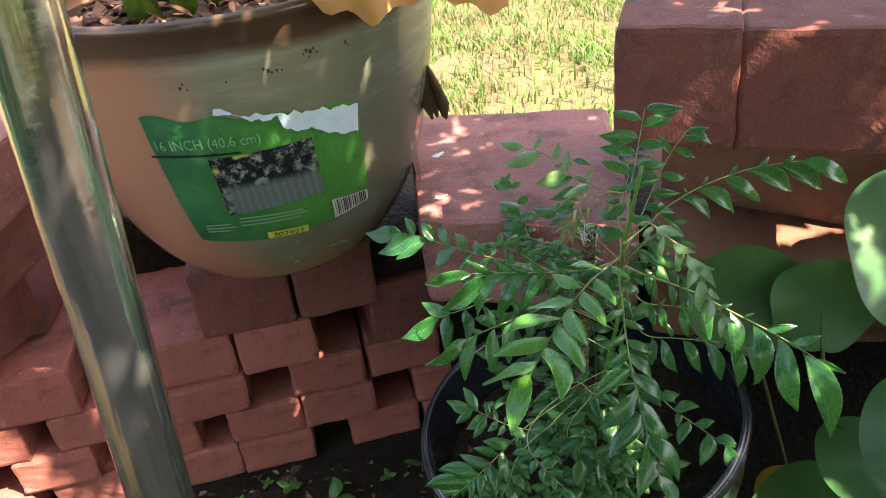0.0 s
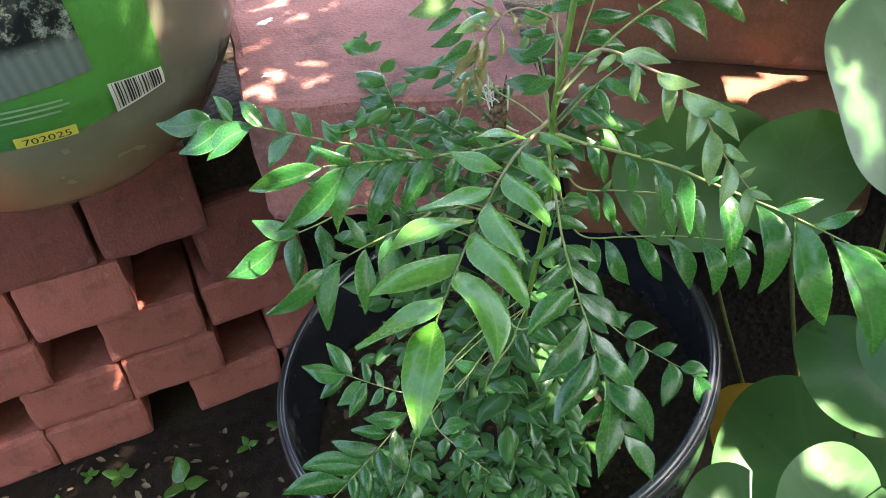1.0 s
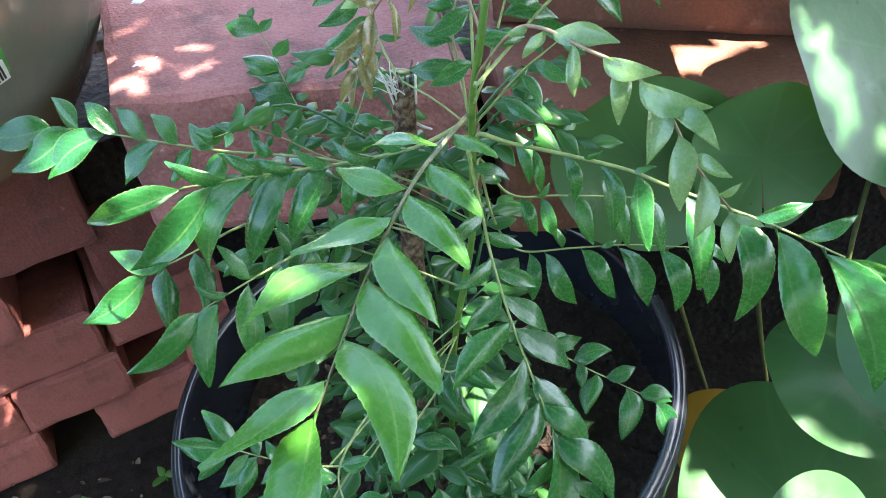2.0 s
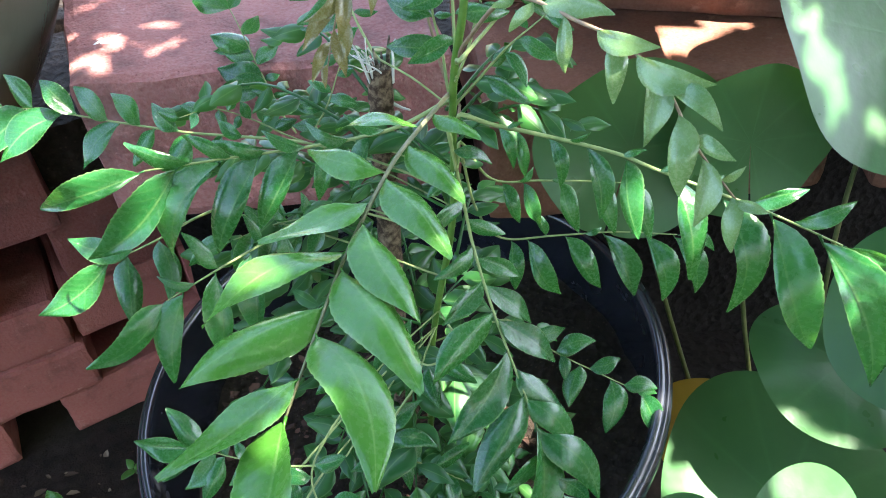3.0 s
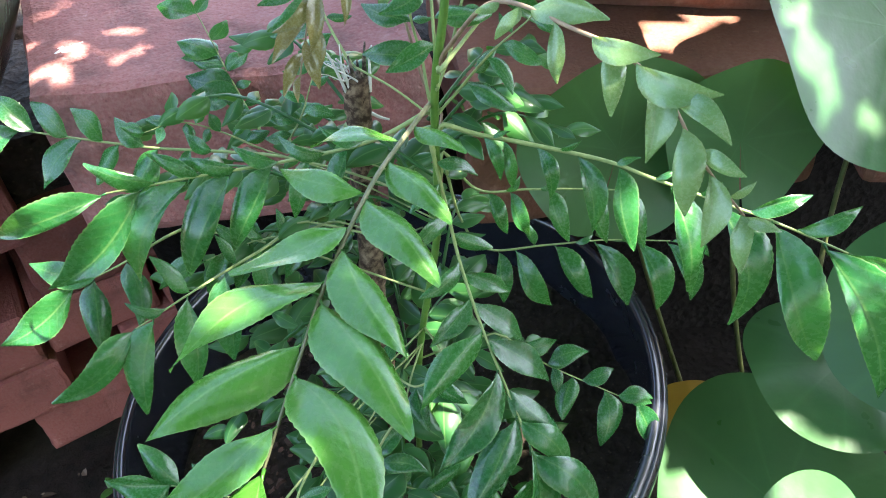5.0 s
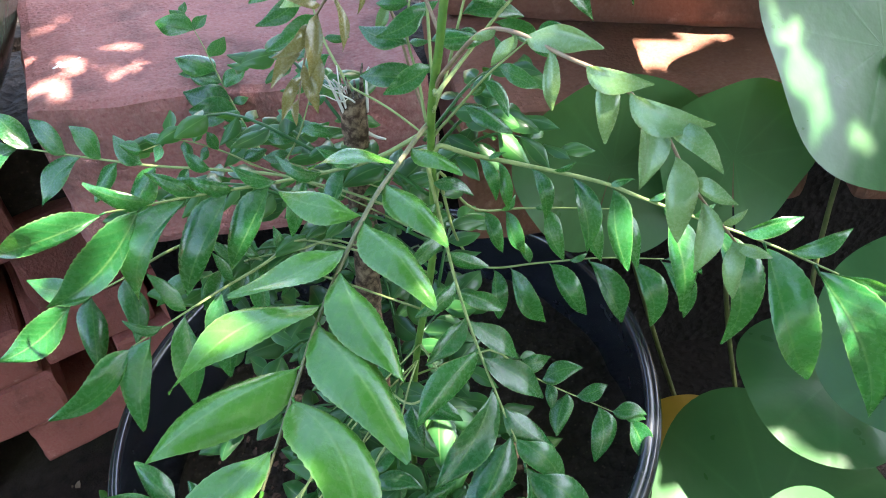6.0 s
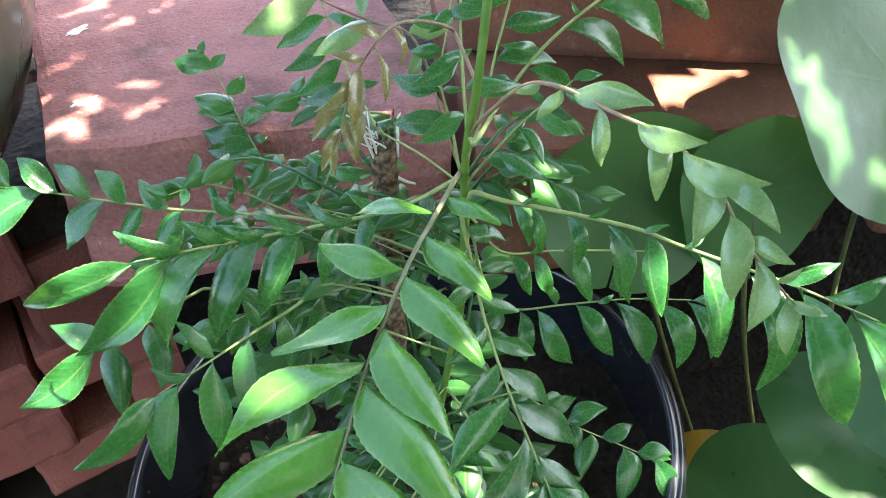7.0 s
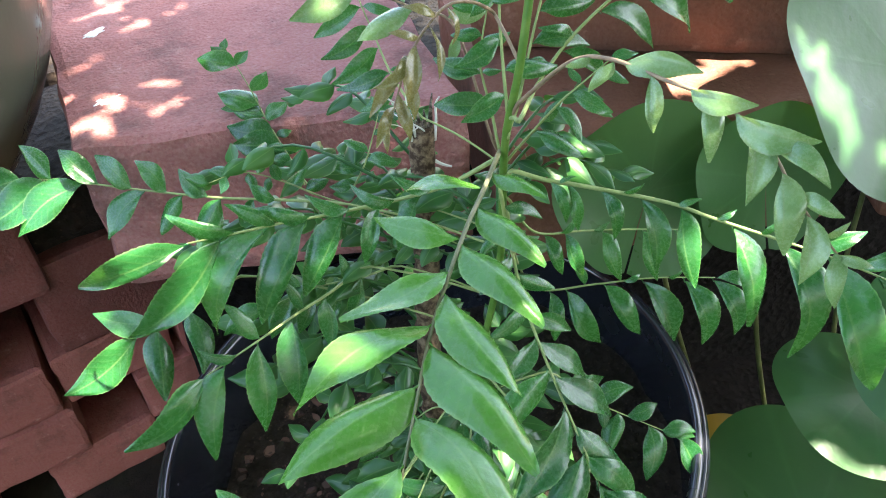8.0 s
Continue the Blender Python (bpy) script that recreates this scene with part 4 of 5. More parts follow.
frond([(0.174, 0.648, 0.493), (0.168, 0.646, 0.507), (0.162, 0.66, 0.544), (0.149, 0.666, 0.552), (0.133, 0.672, 0.561), (0.114, 0.682, 0.575), (0.101, 0.685, 0.579)],
      [(40, 11, -147, -38), (46, 16, 1, 2), (55, 24, -172, -11), (58, 12, 60, 50), (70, 28, -174, -9), (71, 17, 89, 54), (81, 16, 59, 50), (89, 32, -174, -8), (95, 12, 52, 48), (100, 21, 171, 12)],
      "view", 0.42, 1, 1.0, 1)  # O
frond([(0.085, 0.573, 0.398), (0.072, 0.574, 0.381), (0.054, 0.573, 0.36), (0.036, 0.565, 0.348), (0.02, 0.559, 0.338)],
      [(15, 12, -92, -52), (21, 24, 177, -4), (36, 24, -85, -52), (41, 21, 165, 12), (52, 26, 168, 7), (52, 27, -90, -52), (65, 21, -102, -52), (66, 34, 173, 1), (74, 17, -109, -51), (78, 37, 178, -6)],
      "view", 0.42, 1, 0.9, 0)  # P1
frond([(0.096, 0.569, 0.394), (0.074, 0.574, 0.397), (0.059, 0.579, 0.402), (0.045, 0.585, 0.407)],
      [(39, 11, -82, -51), (52, 8, 59, 49), (52, 11, -142, -42), (63, 10, 115, 48), (63, 12, -153, -35), (77, 12, 109, 49), (79, 20, -147, -39), (85, 18, -156, -33), (93, 22, 126, 44), (100, 18, -164, -26), (100, 23, 162, 15)],
      "view", 0.45, 1, 0.8, 0)  # P2
frond([(0.099, 0.58, 0.408), (0.086, 0.571, 0.395), (0.085, 0.562, 0.384), (0.094, 0.553, 0.374), (0.109, 0.542, 0.361)],
      [(27, 13, -2, 5), (33, 13, 170, 5), (50, 14, -179, -10), (53, 16, -1, 7), (59, 12, -129, -47), (64, 15, -3, 4), (69, 13, -96, -52), (76, 13, -9, -3), (85, 10, -80, -51), (100, 13, -39, -35)],
      "view", 0.55, 1, 0.8, 0)  # P3
frond([(0.088, 0.581, 0.375), (0.074, 0.572, 0.362), (0.067, 0.562, 0.348), (0.058, 0.554, 0.337)],
      [(40, 10, 175, -2), (40, 13, -24, -21), (57, 11, 170, 4), (57, 16, -41, -36), (71, 12, -171, -18), (76, 16, -49, -41), (94, 11, -168, -22)],
      "view", 0.50, 1, 0.8, 0)  # P4
frond([(0.133, 0.592, 0.4), (0.12, 0.588, 0.385), (0.118, 0.59, 0.364), (0.135, 0.587, 0.348), (0.156, 0.581, 0.329)],
      [(19, 23, 161, 11), (26, 19, 18, 29), (31, 22, -19, -12), (40, 19, -169, -22), (50, 16, -76, -48), (60, 17, 81, 51), (69, 20, 9, 21), (77, 20, -91, -50), (88, 13, -17, -9), (100, 18, -54, -41)],
      "view", 0.40, 1, 0.9, 0)  # P5
frond([(0.156, 0.604, 0.404), (0.141, 0.602, 0.399), (0.129, 0.618, 0.399), (0.111, 0.622, 0.385)],
      [(16, 18, -42, -33), (27, 19, -84, -50), (38, 17, -134, -45), (61, 14, 25, 34), (73, 19, -97, -51), (86, 13, 154, 20), (100, 20, -171, -21)],
      "view", 0.45, 1, 0.9, 0)  # P6
frond([(0.145, 0.661, 0.513), (0.142, 0.682, 0.521), (0.142, 0.703, 0.529), (0.14, 0.712, 0.54), (0.14, 0.722, 0.55)],
      [(22, 18, -174, -25), (31, 22, 173, -12), (33, 10, -16, 1), (51, 24, -171, -27), (66, 24, -174, -25), (77, 14, -26, -11), (77, 23, -179, -20), (93, 15, 171, -9), (96, 16, -25, -10)],
      "view", 0.36, 1, 0.9, 0)  # Q
frond([(0.165, 0.631, 0.512), (0.166, 0.639, 0.522), (0.165, 0.645, 0.537), (0.17, 0.65, 0.552), (0.174, 0.655, 0.562)],
      [(23, 20, 158, 6), (25, 7, -2, 17), (43, 18, 150, 16), (44, 7, -17, -1), (61, 11, -4, 15), (66, 11, 157, 7), (81, 12, 157, 7), (85, 13, -12, 6), (100, 10, 35, 44)],
      "view", 0.50, 1, 0.9, 0)  # R
frond([(0.173, 0.628, 0.511), (0.185, 0.624, 0.526), (0.196, 0.622, 0.535), (0.201, 0.619, 0.541)],
      [(16, 20, -41, -27), (26, 11, 10, 28), (43, 15, -59, -39), (59, 16, -36, -22), (70, 8, 118, 41), (89, 11, -40, -26), (100, 10, -13, 4)],
      "view", 0.42, 1, 0.9, 0)  # S
frond([(0.106, 0.689, 0.469), (0.093, 0.698, 0.475), (0.078, 0.701, 0.482), (0.064, 0.699, 0.482)],
      [(13, 11, -6, 13), (25, 9, 14, 32), (35, 9, 114, 43), (45, 7, -147, -43), (57, 7, 24, 38), (65, 8, -82, -48), (79, 10, 157, 7), (84, 8, -135, -47), (100, 10, 154, 11)],
      "view", 0.60, 1, 0.7, 0)  # T
frond([(0.113, 0.775, 0.415), (0.102, 0.803, 0.429), (0.094, 0.82, 0.438), (0.087, 0.834, 0.444)],
      [(40, 11, -13, 4), (47, 19, 165, -2), (59, 11, -6, 12), (62, 18, 165, -2), (73, 11, 1, 20), (76, 21, 165, -2), (90, 13, 156, 9)],
      "view", 0.42, 1, 0.8, 0)  # U
frond([(0.117, 0.669, 0.481), (0.125, 0.674, 0.489), (0.131, 0.679, 0.498), (0.135, 0.683, 0.504)],
      [(12, 11, 168, -6), (30, 12, 157, 8), (41, 13, -22, -6), (52, 11, 144, 22), (74, 8, -1, 19), (100, 8, 95, 49)],
      "view", 0.50, 1, 0.7, 0)  # V
frond([(0.127, 0.653, 0.451), (0.113, 0.655, 0.448), (0.094, 0.659, 0.446), (0.074, 0.661, 0.441)],
      [(27, 21, -151, -61), (36, 12, 114, 66), (45, 21, -152, -61), (54, 14, 138, 54), (63, 22, -160, -56), (72, 15, 147, 46), (81, 21, -167, -49), (100, 23, 178, -26)],
      "mix", 0.38, 1, 0.9, 0)  # W

# main stem, the cut-off stub beside it, and bare stalks
org = curry.matrix_world.translation


def limb(name, points, radii, mat, label=""):
    line = smooth_line([Vector(p) - org for p in points], 26 if name == "stub" else 6)
    n = len(line)
    rr = [radii[0] + (radii[1] - radii[0]) * i / (n - 1) for i in range(n)]
    bm = tube_bm(line, rr, 12)
    if name == "stub":
        for v in bm.verts:
            v.co += 0.0013 * noise.noise_vector(v.co * 260) + 0.0011 * noise.noise_vector(v.co * 90)
    return part(name, bm, mat, curry, label, smooth=True)


limb("stem", STALK_LINE, (0.0016, 0.0014), STEM, "green main stem")
limb("stub", [(0.138, 0.648, 0.225), (0.136, 0.652, 0.36), (0.141, 0.657, 0.44), (0.146, 0.660, 0.508)], (0.0056, 0.0050), STUB, "dry cut-off stem with flaking brown bark")

FIBRE = plain("white_fibre", (0.62, 0.60, 0.54), 0.8, vary=0.2)
rnd = random.Random(7)
tip = Vector((0.146, 0.660, 0.506))
for i in range(9):
    a = rnd.uniform(0, math.tau)
    ln = rnd.uniform(0.008, 0.022)
    o = tip + Vector((0.0036 * math.cos(a), 0.0036 * math.sin(a), 0))
    lean = Vector((-0.5 + rnd.uniform(-0.5, 0.6), rnd.uniform(-0.4, 0.3), rnd.uniform(0.3, 1.2))).normalized()
    pts = [o + lean * ln * u + 0.0016 * Vector((rnd.uniform(-1, 1), rnd.uniform(-1, 1), rnd.uniform(-1, 1))) * (u > 0) for u in (0, 0.3, 0.55, 0.8, 1)]
    limb("fibre", pts, (rnd.uniform(0.0002, 0.0005), 0.00015), FIBRE, "pale bark fibre")
for dx, dz in ((0.0030, 0.015), (-0.0025, 0.006), (0.0008, 0.009), (-0.0010, 0.011)):
    limb("splinter", [tip + Vector((dx, 0, -0.004)), tip + Vector((1.2 * dx, -0.001, 0.5 * dz)), tip + Vector((1.7 * dx, 0, dz))], (0.0012, 0.0003), BARK, "splinter of grey bark")
limb("strip", [tip + Vector((0.002, -0.002, -0.012)), tip + Vector((0.006, -0.003, -0.015)), tip + Vector((0.0095, -0.004, -0.0165))], (0.0008, 0.0004), FIBRE, "loose strip of white bark")
for dx, dz, lean in ((-0.0042, 0.019, -0.007), (-0.0030, 0.013, -0.003), (0.0042, 0.015, 0.002)):
    limb("strip", [tip + Vector((dx, -0.002, -0.004)), tip + Vector((dx + 0.4 * lean, -0.003, 0.4 * dz)), tip + Vector((dx + 0.7 * lean, -0.002, 0.75 * dz)), tip + Vector((dx + 1.2 * lean, -0.004, dz))], (0.0006, 0.0003), FIBRE, "loose strip of white bark")
# leaves low inside the plant, too many to count
rnd = random.Random(23)
small = [leaflet_mesh("leaf", w, d, f, q, INNER, 0.3, 12) for w, d, f, q in ((0.40, 0.10, 0.3, 1), (0.48, 0.16, 0.2, 2), (0.36, 0.06, 0.45, 3), (0.52, 0.12, 0.25, 4))]
bm = bmesh.new()
edge, rib = bm.verts.layers.float.new("edge"), bm.verts.layers.float.new("rib")


def inner_frond(s, a, ln, rise, fall, size):
    d = Vector((math.cos(a), math.sin(a), 0))
    line = smooth_line([s, s + d * ln * 0.5 + Vector((0, 0, rise)), s + d * ln + Vector((0, 0, fall))], 5)
    tube_bm(line, [0.0008 - 0.00004 * i for i in range(len(line))], 5, bm)
    for j in range(11):
        u = 2.0 + 8.0 * j / 10
        i = min(int(u), len(line) - 2)
        base = line[i].lerp(line[i + 1], u - i)
        turn = 0.0 if j == 10 else (1.0 if j % 2 else -1.0)
        az, el = a + turn * rnd.uniform(0.75, 1.2), rnd.uniform(-0.75, 0.15)
        ax = Vector((math.cos(el) * math.cos(az), math.cos(el) * math.sin(az), math.sin(el)))
        nz = Vector((rnd.uniform(-0.4, 0.4), -0.5 + rnd.uniform(-0.4, 0.4), 0.8))
        nz = (nz - ax * nz.dot(ax)).normalized()
        m = Matrix((ax, nz.cross(ax), nz)).transposed().to_4x4()
        m.translation = base
        first = len(bm.verts)
        bm.from_mesh(rnd.choice(small))
        bm.verts.ensure_lookup_table()
        m = m @ Matrix.Scale(size * rnd.uniform(0.75, 1.2), 4)
        for v in bm.verts[first:]:
            v.co = m @ v.co


for i in range(18):
    a = math.tau * (i * 0.382 + rnd.uniform(-0.03, 0.03))
    ahead = math.cos(a + 0.35)
    ln = rnd.uniform(0.065, 0.115) * (0.62 if ahead > 0.3 else 1.0) * (0.75 if math.sin(a) < -0.3 else 1.0)
    s = Vector((0.146, 0.640, 0.29 + 0.10 * i / 18)) - org
    inner_frond(s, a, ln, rnd.uniform(0.0, 0.03), rnd.uniform(-0.035, 0.01), rnd.uniform(0.016, 0.024))
for i in range(10):
    a = 1.0 + 1.9 * ((i * 0.618) % 1.0) if i < 7 else 0.25 * (i - 7)
    inner_frond(Vector((0.164, 0.631, 0.43 + 0.008 * i)) - org, a, rnd.uniform(0.045, 0.072), 0.012, -0.004, rnd.uniform(0.013, 0.019))
for i in range(16):
    a = 1.5 + 1.5 * ((i * 0.618) % 1.0)
    inner_frond(Vector((0.150 + 0.02 * math.cos(a), 0.650 + 0.02 * math.sin(a), 0.37 + 0.008 * i)) - org, a, rnd.uniform(0.06, 0.10), 0.014, -0.008, rnd.uniform(0.014, 0.021))
for i in range(24):
    x, y = rnd.uniform(0.055, 0.175), rnd.uniform(0.535, 0.60)
    inner_frond(Vector((x + 0.02, y + 0.03, rnd.uniform(0.285, 0.33))) - org, rnd.uniform(-3.0, -0.9), rnd.uniform(0.04, 0.065), 0.02, 0.004, rnd.uniform(0.011, 0.017))
ob = part("inner_foliage", bm, INNER, curry, "small dark green leaves inside the plant", smooth=True)
ob["kind"] = "stuff"

# ---- lawn behind the wall ----
rnd = random.Random(5)
k = Nodes("grass", 0.6, spec=0.3)
tone = k.mix(k.ramp(k.island(), 0.0, 0.55), (0.040, 0.105, 0.016), (0.075, 0.142, 0.030))
tone = k.mix(k.ramp(k.island(), 0.45, 0.75), tone, (0.135, 0.102, 0.055))
k.color(tone)
k.translucent((0.20, 0.34, 0.06), 0.2)
bm = bmesh.new()
for i in range(9000):
    if i % 30 == 0:
        cx, cy = rnd.uniform(-0.6, 1.1), rnd.uniform(1.45, 3.6)
    x, y = cx + rnd.gauss(0, 0.07), cy + rnd.gauss(0, 0.07)
    if y < 1.35:
        continue
    h, w = rnd.uniform(0.02, 0.085), rnd.uniform(0.0014, 0.0034)
    a, lean = rnd.uniform(0, math.tau), rnd.uniform(0.2, 1.2) * h
    dx, dy = math.cos(a), math.sin(a)
    pts = [(0.0, 1.0), (0.4, 0.9), (0.75, 0.6), (1.0, 0.05)]
    prev = None
    for s, ww in pts:
        p = Vector((x + dx * lean * s * s, y + dy * lean * s * s, h * s * (1 - 0.25 * s)))
        pair = [bm.verts.new(p + Vector((-dy, dx, 0)) * w * ww), bm.verts.new(p - Vector((-dy, dx, 0)) * w * ww)]
        if prev:
            bm.faces.new((prev[0], prev[1], pair[1], pair[0]))
        prev = pair
tagged(part("grass", bm, k.m), "sunlit patchy green and straw-coloured lawn grass", "grass", kind="stuff")

# ---- the unseen shade tree over the bed, its leaves set to shape the light ----
tree = thing("shade_tree", "leafy tree whose crown shades the garden bed", "tree", pose(2.4, -1.7, 0))
top = Vector((0.05, 0.75, 0.35)) + sun_dir * 1.12
crown_mid = top - tree.matrix_world.translation
across = sun_dir.cross(Vector((0, 0, 1))).normalized()
upward = across.cross(sun_dir)
trunk_line = smooth_line([(0, 0, 0), (0.05, 0.05, 0.8), (-0.1, 0.1, 1.5), crown_mid * 0.55 + across * 0.4 + Vector((0.1, 0, 1.0)), crown_mid + across * 0.6 + Vector((0, 0, 0.3))], 6)
part("trunk", tube_bm(trunk_line, [0.08 - 0.068 * i / (len(trunk_line) - 1) for i in range(len(trunk_line))], 12), BARK, tree, smooth=True)
for i in range(9):
    s = trunk_line[10 + i]
    e = crown_mid + across * rnd.uniform(0.45, 0.9) + upward * (-0.7 + 0.17 * i) + sun_dir * rnd.uniform(0.0, 0.4)
    part("limb", tube_bm(smooth_line([s, s.lerp(e, 0.5) + Vector((0, 0, 0.12)), e], 5), [0.014 - 0.0011 * j for j in range(11)], 7), BARK, tree, smooth=True)
# points kept free of crown leaves so that sun patches land there
SUN_GAPS = [
    (0.046, 0.888, 0.442, 0.0048), (0.017, 0.877, 0.442, 0.0047), (0.075, 0.859, 0.442, 0.0054), (-0.008, 0.893, 0.442, 0.0046), (0.009, 0.862, 0.442, 0.0042), (-0.011, 0.850, 0.442, 0.0042),
    (0.003, 0.933, 0.442, 0.0048), (0.046, 0.946, 0.442, 0.0047), (0.050, 0.994, 0.442, 0.0048), (-0.006, 0.991, 0.442, 0.0047), (0.186, 0.801, 0.442, 0.0046),
    (0.300, 0.784, 0.418, 0.0100), (0.322, 0.780, 0.418, 0.0150), (0.340, 0.782, 0.418, 0.0140), (0.361, 0.788, 0.418, 0.0110), (0.381, 0.790, 0.418, 0.0070), (0.263, 0.755, 0.603, 0.0090), (0.314, 0.755, 0.594, 0.0090), (0.209, 0.755, 0.577, 0.0075), (0.285, 0.80, 0.636, 0.0150)]
SUN_GAPS += [
    (0.388, 0.719, 0.455, 0.009), (0.389, 0.710, 0.446, 0.009), (0.402, 0.699, 0.434, 0.011), (0.392, 0.687, 0.422, 0.009), (0.384, 0.694, 0.429, 0.007), (0.420, 0.676, 0.409, 0.007), (0.394, 0.715, 0.451, 0.007), (0.386, 0.725, 0.460, 0.007), (0.385, 0.701, 0.436, 0.006),
    (0.292, 0.544, 0.464, 0.006), (0.076, 0.579, 0.49, 0.002),
    (-0.60, 0.86, 0.05, 0.030), (0.072, 0.545, 0.510, 0.006), (0.085, 0.500, 0.506, 0.002)]
SUN_GAPS += [
    (-0.019, 0.729, 0.473, 0.008), (-0.003, 0.720, 0.473, 0.008), (0.252, 0.604, 0.314, 0.006), (0.247, 0.565, 0.460, 0.005), (0.225, 0.583, 0.474, 0.006), (0.267, 0.545, 0.451, 0.004)]
SUN_GAPS += [
    (0.326, 0.619, 0.288, 0.001), (0.327, 0.610, 0.286, 0.001), (0.333, 0.601, 0.285, 0.001), (0.340, 0.590, 0.283, 0.001), (0.348, 0.582, 0.281, 0.001), (0.358, 0.574, 0.279, 0.001), (0.371, 0.569, 0.277, 0.001),
    (0.284, 0.612, 0.224, 0.010), (0.292, 0.606, 0.221, 0.010), (0.286, 0.621, 0.228, 0.010), (0.300, 0.600, 0.219, 0.010), (0.312, 0.556, 0.291, 0.012), (0.331, 0.553, 0.287, 0.012), (0.354, 0.546, 0.280, 0.012)]
SUN_GAPS += [
    (0.087, 0.582, 0.485, 0.004), (0.072, 0.573, 0.478, 0.003), (0.118, 0.562, 0.472, 0.003), (0.130, 0.585, 0.481, 0.003), (0.098, 0.638, 0.481, 0.003), (0.051, 0.635, 0.484, 0.004), (0.210, 0.597, 0.482, 0.007), (0.235, 0.573, 0.469, 0.007), (0.283, 0.534, 0.443, 0.004), (0.267, 0.571, 0.480, 0.003), (0.282, 0.563, 0.474, 0.003), (0.178, 0.560, 0.563, 0.003), (0.171, 0.592, 0.550, 0.003), (0.189, 0.629, 0.491, 0.007)]


def crown_leaf(bm, p, size):
    for gx, gy, gz, gr in SUN_GAPS:
        v = p - Vector((gx, gy, gz))
        if (v - sun_dir * v.dot(sun_dir)).length < 0.9 * gr + (0.35 if size < 0.04 else 0.75) * size:
            return
    q = Euler((rnd.uniform(-0.8, 0.8), rnd.uniform(-0.8, 0.8), rnd.uniform(0, math.tau))).to_matrix()
    vs = [bm.verts.new(p + q @ Vector((size * c[0], size * c[1], 0.12 * size * abs(c[1])))) for c in ((-1, 0), (-0.45, 0.42), (0.3, 0.4), (1, 0), (0.3, -0.4), (-0.45, -0.42))]
    bm.faces.new((vs[0], vs[3], vs[2], vs[1]))
    bm.faces.new((vs[0], vs[5], vs[4], vs[3]))


bm = bmesh.new()
made = 0
while made < 4500:
    a, b, c = rnd.uniform(-1, 1), rnd.uniform(-1, 1), rnd.uniform(-1, 1)
    if a * a + b * b + c * c > 1 + 0.2 * noise.noise(Vector((3 * a, 3 * b, 3 * c))):
        continue
    made += 1
    crown_leaf(bm, top + across * (0.12 + 0.66 * a) + upward * (0.1 + 0.8 * b) + sun_dir * 0.30 * c, rnd.uniform(0.016, 0.036))
# unseen crown leaves added south of the bed to cut skylight, one large opening
opening = Vector((0.10, -0.02, 1.0)).normalized()
made = 0
while made < 4600:
    d = Vector((rnd.gauss(0, 1), rnd.gauss(0, 1), abs(rnd.gauss(0, 1)))).normalized()
    if d.y > 0.02 + 0.1 * noise.noise(d * 4) or d.z < 0.36 or (d.x < -0.5 and d.z > 0.12) or (d.x > 0.55 and d.z < 0.52) or d.dot(opening) > 0.80 + 0.05 * noise.noise(d * 5):
        continue
    made += 1
    lump = 1 + 0.25 * noise.noise(d * 3 + Vector((5, 0, 0)))
    crown_leaf(bm, Vector((0.1, 0.7, 0.4)) + d * rnd.uniform(1.9, 2.7) * lump, rnd.uniform(0.06, 0.11))
# extra leaves set on the sun lines of spots to keep shaded
for x, y, z, r, many in ((0.302, 0.733, 0.378, 0.085, 260), (0.374, 0.709, 0.388, 0.06, 160), (0.349, 0.700, 0.325, 0.06, 120), (0.13, 0.80, 0.40, 0.06, 60), (0.27, 0.66, 0.2, 0.08, 160), (0.13, 0.58, 0.40, 0.13, 120), (0.335, 0.668, 0.30, 0.035, 90), (0.12, 0.56, 0.28, 0.09, 260), (-0.16, 0.96, 0.18, 0.15, 300), (0.10, 0.83, 0.38, 0.06, 160), (-0.10, 0.974, 0.30, 0.05, 90)):
    for i in range(many):
        crown_leaf(bm, Vector((x, y, z)) + sun_dir * rnd.uniform(0.9, 1.4) + across * rnd.uniform(-r, r) + upward * rnd.uniform(-r, r), rnd.uniform(0.013, 0.024))
# unseen low branch added above the corner of the wall to darken it
for i in range(900):
    a, q = rnd.uniform(0, math.tau), 0.35 * math.sqrt(rnd.random())
    crown_leaf(bm, Vector((0.44 + q * math.cos(a), 0.62 + q * math.sin(a), rnd.uniform(1.0, 1.25))), rnd.uniform(0.018, 0.036))
ob = part("crown", bm, LEAF, tree)
ob.matrix_basis = Matrix.Translation(-tree.matrix_world.translation)

# ---- unseen hedge added behind the camera to block low skylight ----
hedge = thing("hedge", "unseen tall dense green hedge added to block low skylight", "hedge", pose(0.1, -1.6, 0))
bm = bmesh.new()
for i in range(9000):
    a = rnd.uniform(-3.2, 0.06)
    dx = math.cos(a)
    h = (1.85 if abs(dx) < 0.62 else 0.75) + 0.18 * noise.noise(Vector((3 * dx, 4 * a, 0)))
    q = rnd.uniform(2.1, 2.65)
    p = Vector((0.1 + q * dx, 0.7 + q * math.sin(a), h * rnd.random() ** 0.8))
    size = rnd.uniform(0.035, 0.075)
    m = Euler((rnd.uniform(-1.3, 1.3), rnd.uniform(-1.3, 1.3), rnd.uniform(0, math.tau))).to_matrix()
    vs = [bm.verts.new(p + m @ Vector((size * c[0], size * c[1], 0.12 * size * abs(c[1])))) for c in ((-1, 0), (-0.45, 0.42), (0.3, 0.4), (1, 0), (0.3, -0.4), (-0.45, -0.42))]
    bm.faces.new((vs[0], vs[3], vs[2], vs[1]))
    bm.faces.new((vs[0], vs[5], vs[4], vs[3]))
ob = part("foliage", bm, INNER, hedge)
ob.matrix_basis = Matrix.Translation(-hedge.matrix_world.translation)
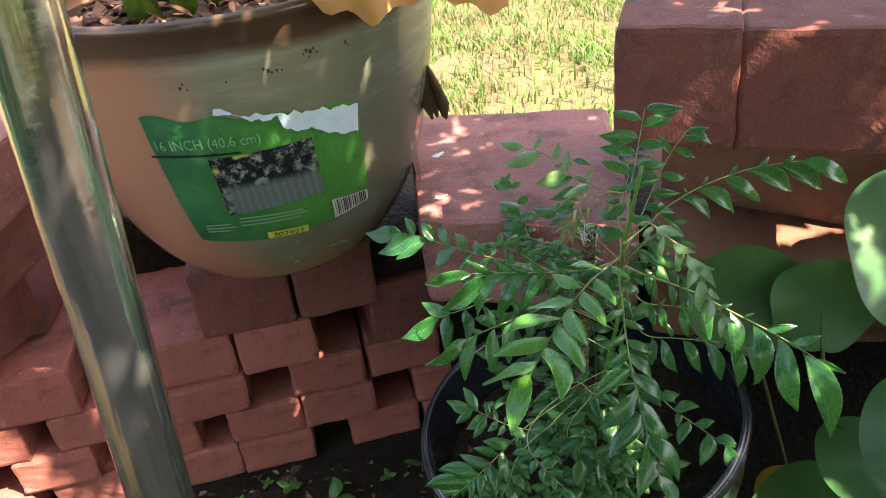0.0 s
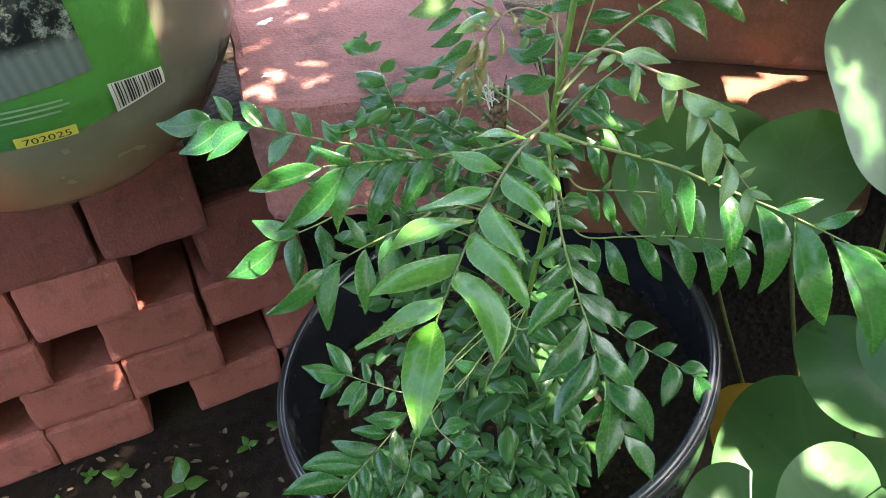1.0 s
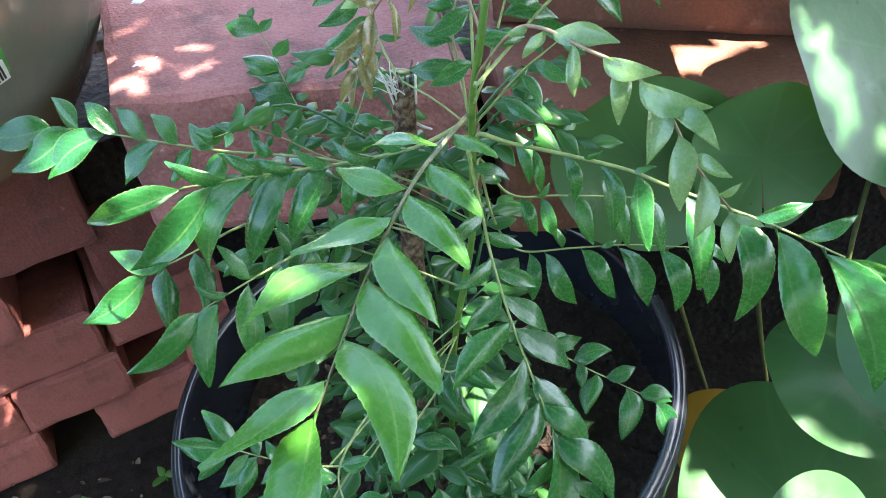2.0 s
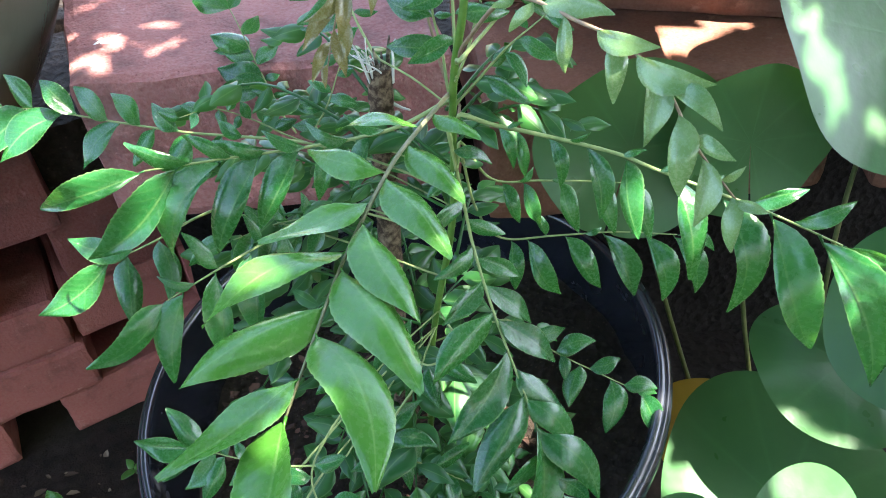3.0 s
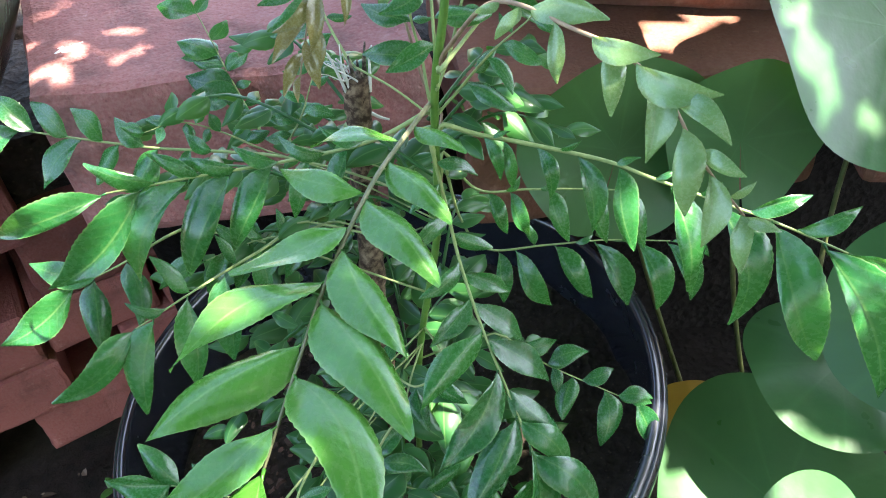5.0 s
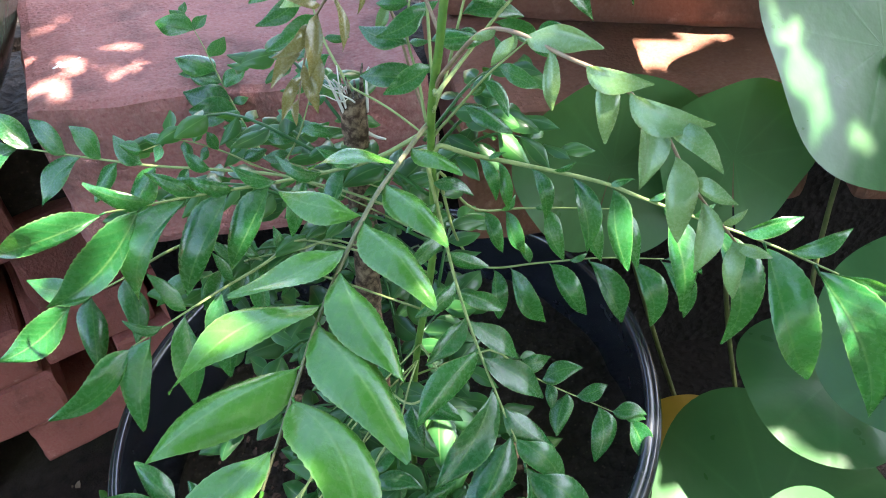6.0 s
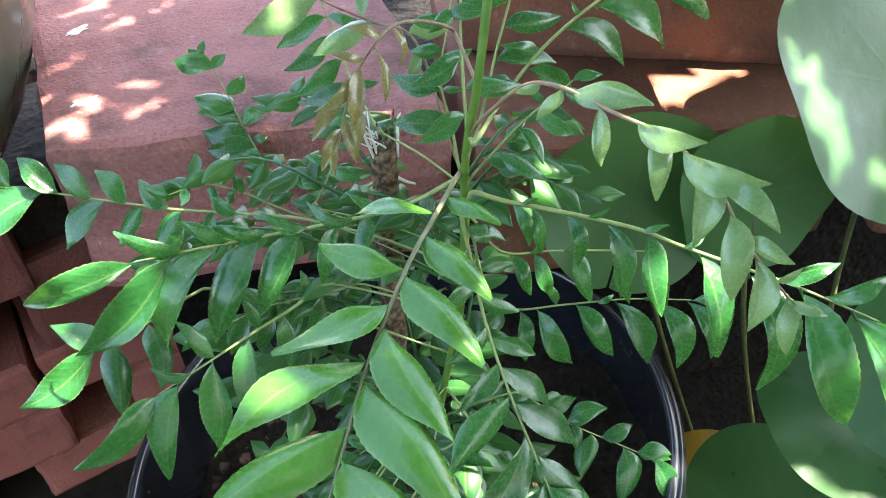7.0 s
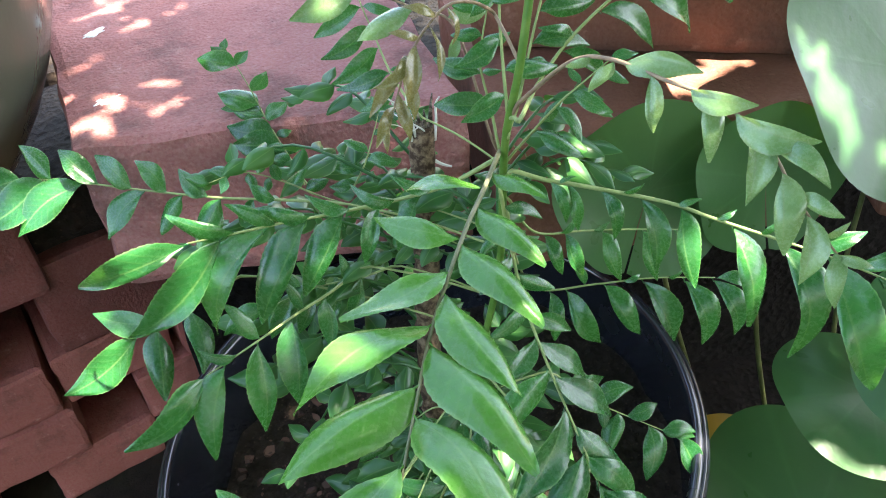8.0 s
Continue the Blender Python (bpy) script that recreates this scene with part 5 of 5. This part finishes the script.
for i in range(16):
    a = -3.1 + 0.2 * i
    b = Vector((0.1 + 2.35 * math.cos(a), 2.3 + 2.35 * math.sin(a), 0))
    part("stem", tube_bm([b, b + Vector((rnd.uniform(-0.05, 0.05), rnd.uniform(-0.05, 0.05), 0.5))], [0.014, 0.008], 7), BARK, hedge)

# ---- weeds and litter on the soil ----
rnd = random.Random(31)
WEED = leaf_material("weed_leaf", (0.05, 0.16, 0.03), (0.09, 0.24, 0.045), (0.2, 0.34, 0.1), (0.2, 0.45, 0.05))
oval = leaflet_mesh("leaf", 0.62, 0.06, 0.2, 2, WEED)
for x, y, n, s in ((-0.165, 0.86, 3, 0.030), (-0.235, 0.89, 4, 0.018), (-0.055, 0.915, 2, 0.024), (-0.02, 0.86, 3, 0.022), (-0.30, 0.87, 5, 0.013), (-0.27, 0.90, 4, 0.012), (-0.10, 0.90, 3, 0.014), (-0.33, 0.82, 4, 0.016), (-0.21, 0.80, 3, 0.016), (-0.12, 0.80, 3, 0.02)):
    w = thing("weed", "small green weed seedling in the dark soil", "weed", pose(x, y, 0.0), "weeds in the bed")
    h = 0.4 * s + 0.004
    part("stem", tube_bm([(0, 0, -0.006), (0.001, 0, h)], 0.0007, 6), STEM, w)
    for i in range(n):
        a = math.tau * i / n + rnd.uniform(-0.3, 0.3)
        share("leaf", oval, Matrix.Translation((0, 0, h)) @ pose(0, 0, 0, rnd.uniform(-12, 12), rnd.uniform(-22, 0), math.degrees(a)) @ Matrix.Scale(s * rnd.uniform(0.8, 1.1), 4), w)
k = Nodes("litter", 0.9, spec=0.2)
k.color(k.mix(k.island(), (0.07, 0.045, 0.03), (0.24, 0.18, 0.12)))
bm = bmesh.new()
for i in range(240):
    x, y = rnd.uniform(-0.55, 0.06), rnd.uniform(0.66, 0.94)
    s = rnd.uniform(0.0015, 0.007)
    m = pose(x, y, 0.006 + 0.4 * s, rnd.uniform(-30, 30), rnd.uniform(-30, 30), rnd.uniform(0, 360))
    vs = [bm.verts.new(m @ Vector((s * c[0], s * c[1], 0.25 * s * c[2]))) for c in ((-1, 0, 0), (-0.3, 0.5, 1), (0.5, 0.35, 0.6), (1, 0, 0), (0.4, -0.5, 0.8), (-0.4, -0.4, 0.5))]
    bm.faces.new((vs[0], vs[3], vs[2], vs[1]))
    bm.faces.new((vs[0], vs[5], vs[4], vs[3]))
tagged(part("leaf_litter", bm, k.m), "dry brown leaf litter and chips scattered on soil", "litter", kind="stuff")
k = Nodes("pot_chips", 0.9, spec=0.2)
k.color(k.mix(k.island(), (0.028, 0.017, 0.013), (0.13, 0.070, 0.050)))
bm = bmesh.new()
for i in range(520):
    a, q = rnd.uniform(0, math.tau), 0.118 * math.sqrt(rnd.random())
    s = 0.0010 + 0.0045 * rnd.random() ** 3
    m = pose(POT_X + q * math.cos(a), POT_Y + q * math.sin(a), POT_TOP - POT_H * 0.2 + 0.004, rnd.uniform(-40, 40), rnd.uniform(-40, 40), rnd.uniform(0, 360))
    low = [bm.verts.new(m @ Vector((s * x * rnd.uniform(0.6, 1.2), 0.6 * s * y * rnd.uniform(0.6, 1.3), rnd.uniform(-0.3, 0.2) * s))) for x, y in ((-1, -0.2), (-0.4, -0.9), (0.5, -0.8), (1, 0.1), (0.4, 0.9), (-0.6, 0.8))]
    high = [bm.verts.new(v.co + m.to_3x3() @ Vector((0, 0, 0.35 * s))) for v in low]
    bm.faces.new(high)
    for n in range(6):
        bm.faces.new((low[n], low[(n + 1) % 6], high[(n + 1) % 6], high[n]))
tagged(part("bark_chips", bm, k.m), "reddish bark chips lying on the potting soil", "mulch", kind="stuff")
# crumpled dry leaves lying in the pot
k = Nodes("russet_leaf", 0.8, spec=0.2)
k.color(k.mix(k.ramp(k.noise(9, 5), 0.35, 0.7), (0.30, 0.13, 0.095), (0.12, 0.055, 0.04)))
k.bump(k.noise(14, 5), 0.8, 0.05)
crisp = [leaflet_mesh("leaf", 0.7, 0.3 + 0.15 * i, 0.8, i + 2, k.m, 0.9) for i in range(3)]
rnd = random.Random(77)
for x, y, n in ((0.152, 0.599, 6), (0.165, 0.604, 5), (0.145, 0.588, 4), (0.205, 0.690, 3)):
    clump = thing("dry_leaf_clump", "crumpled russet dry leaves lying on the potting soil", "leaves", pose(x, y, POT_TOP - POT_H * 0.2 + 0.001), "dry leaves in the pot")
    for i in range(n):
        m = pose(rnd.uniform(-0.006, 0.006), rnd.uniform(-0.006, 0.006), rnd.uniform(0.001, 0.006), rnd.uniform(-50, 50), rnd.uniform(-30, 20), rnd.uniform(0, 360))
        share("leaf", rnd.choice(crisp), m @ Matrix.Scale(rnd.uniform(0.008, 0.016), 4), clump)
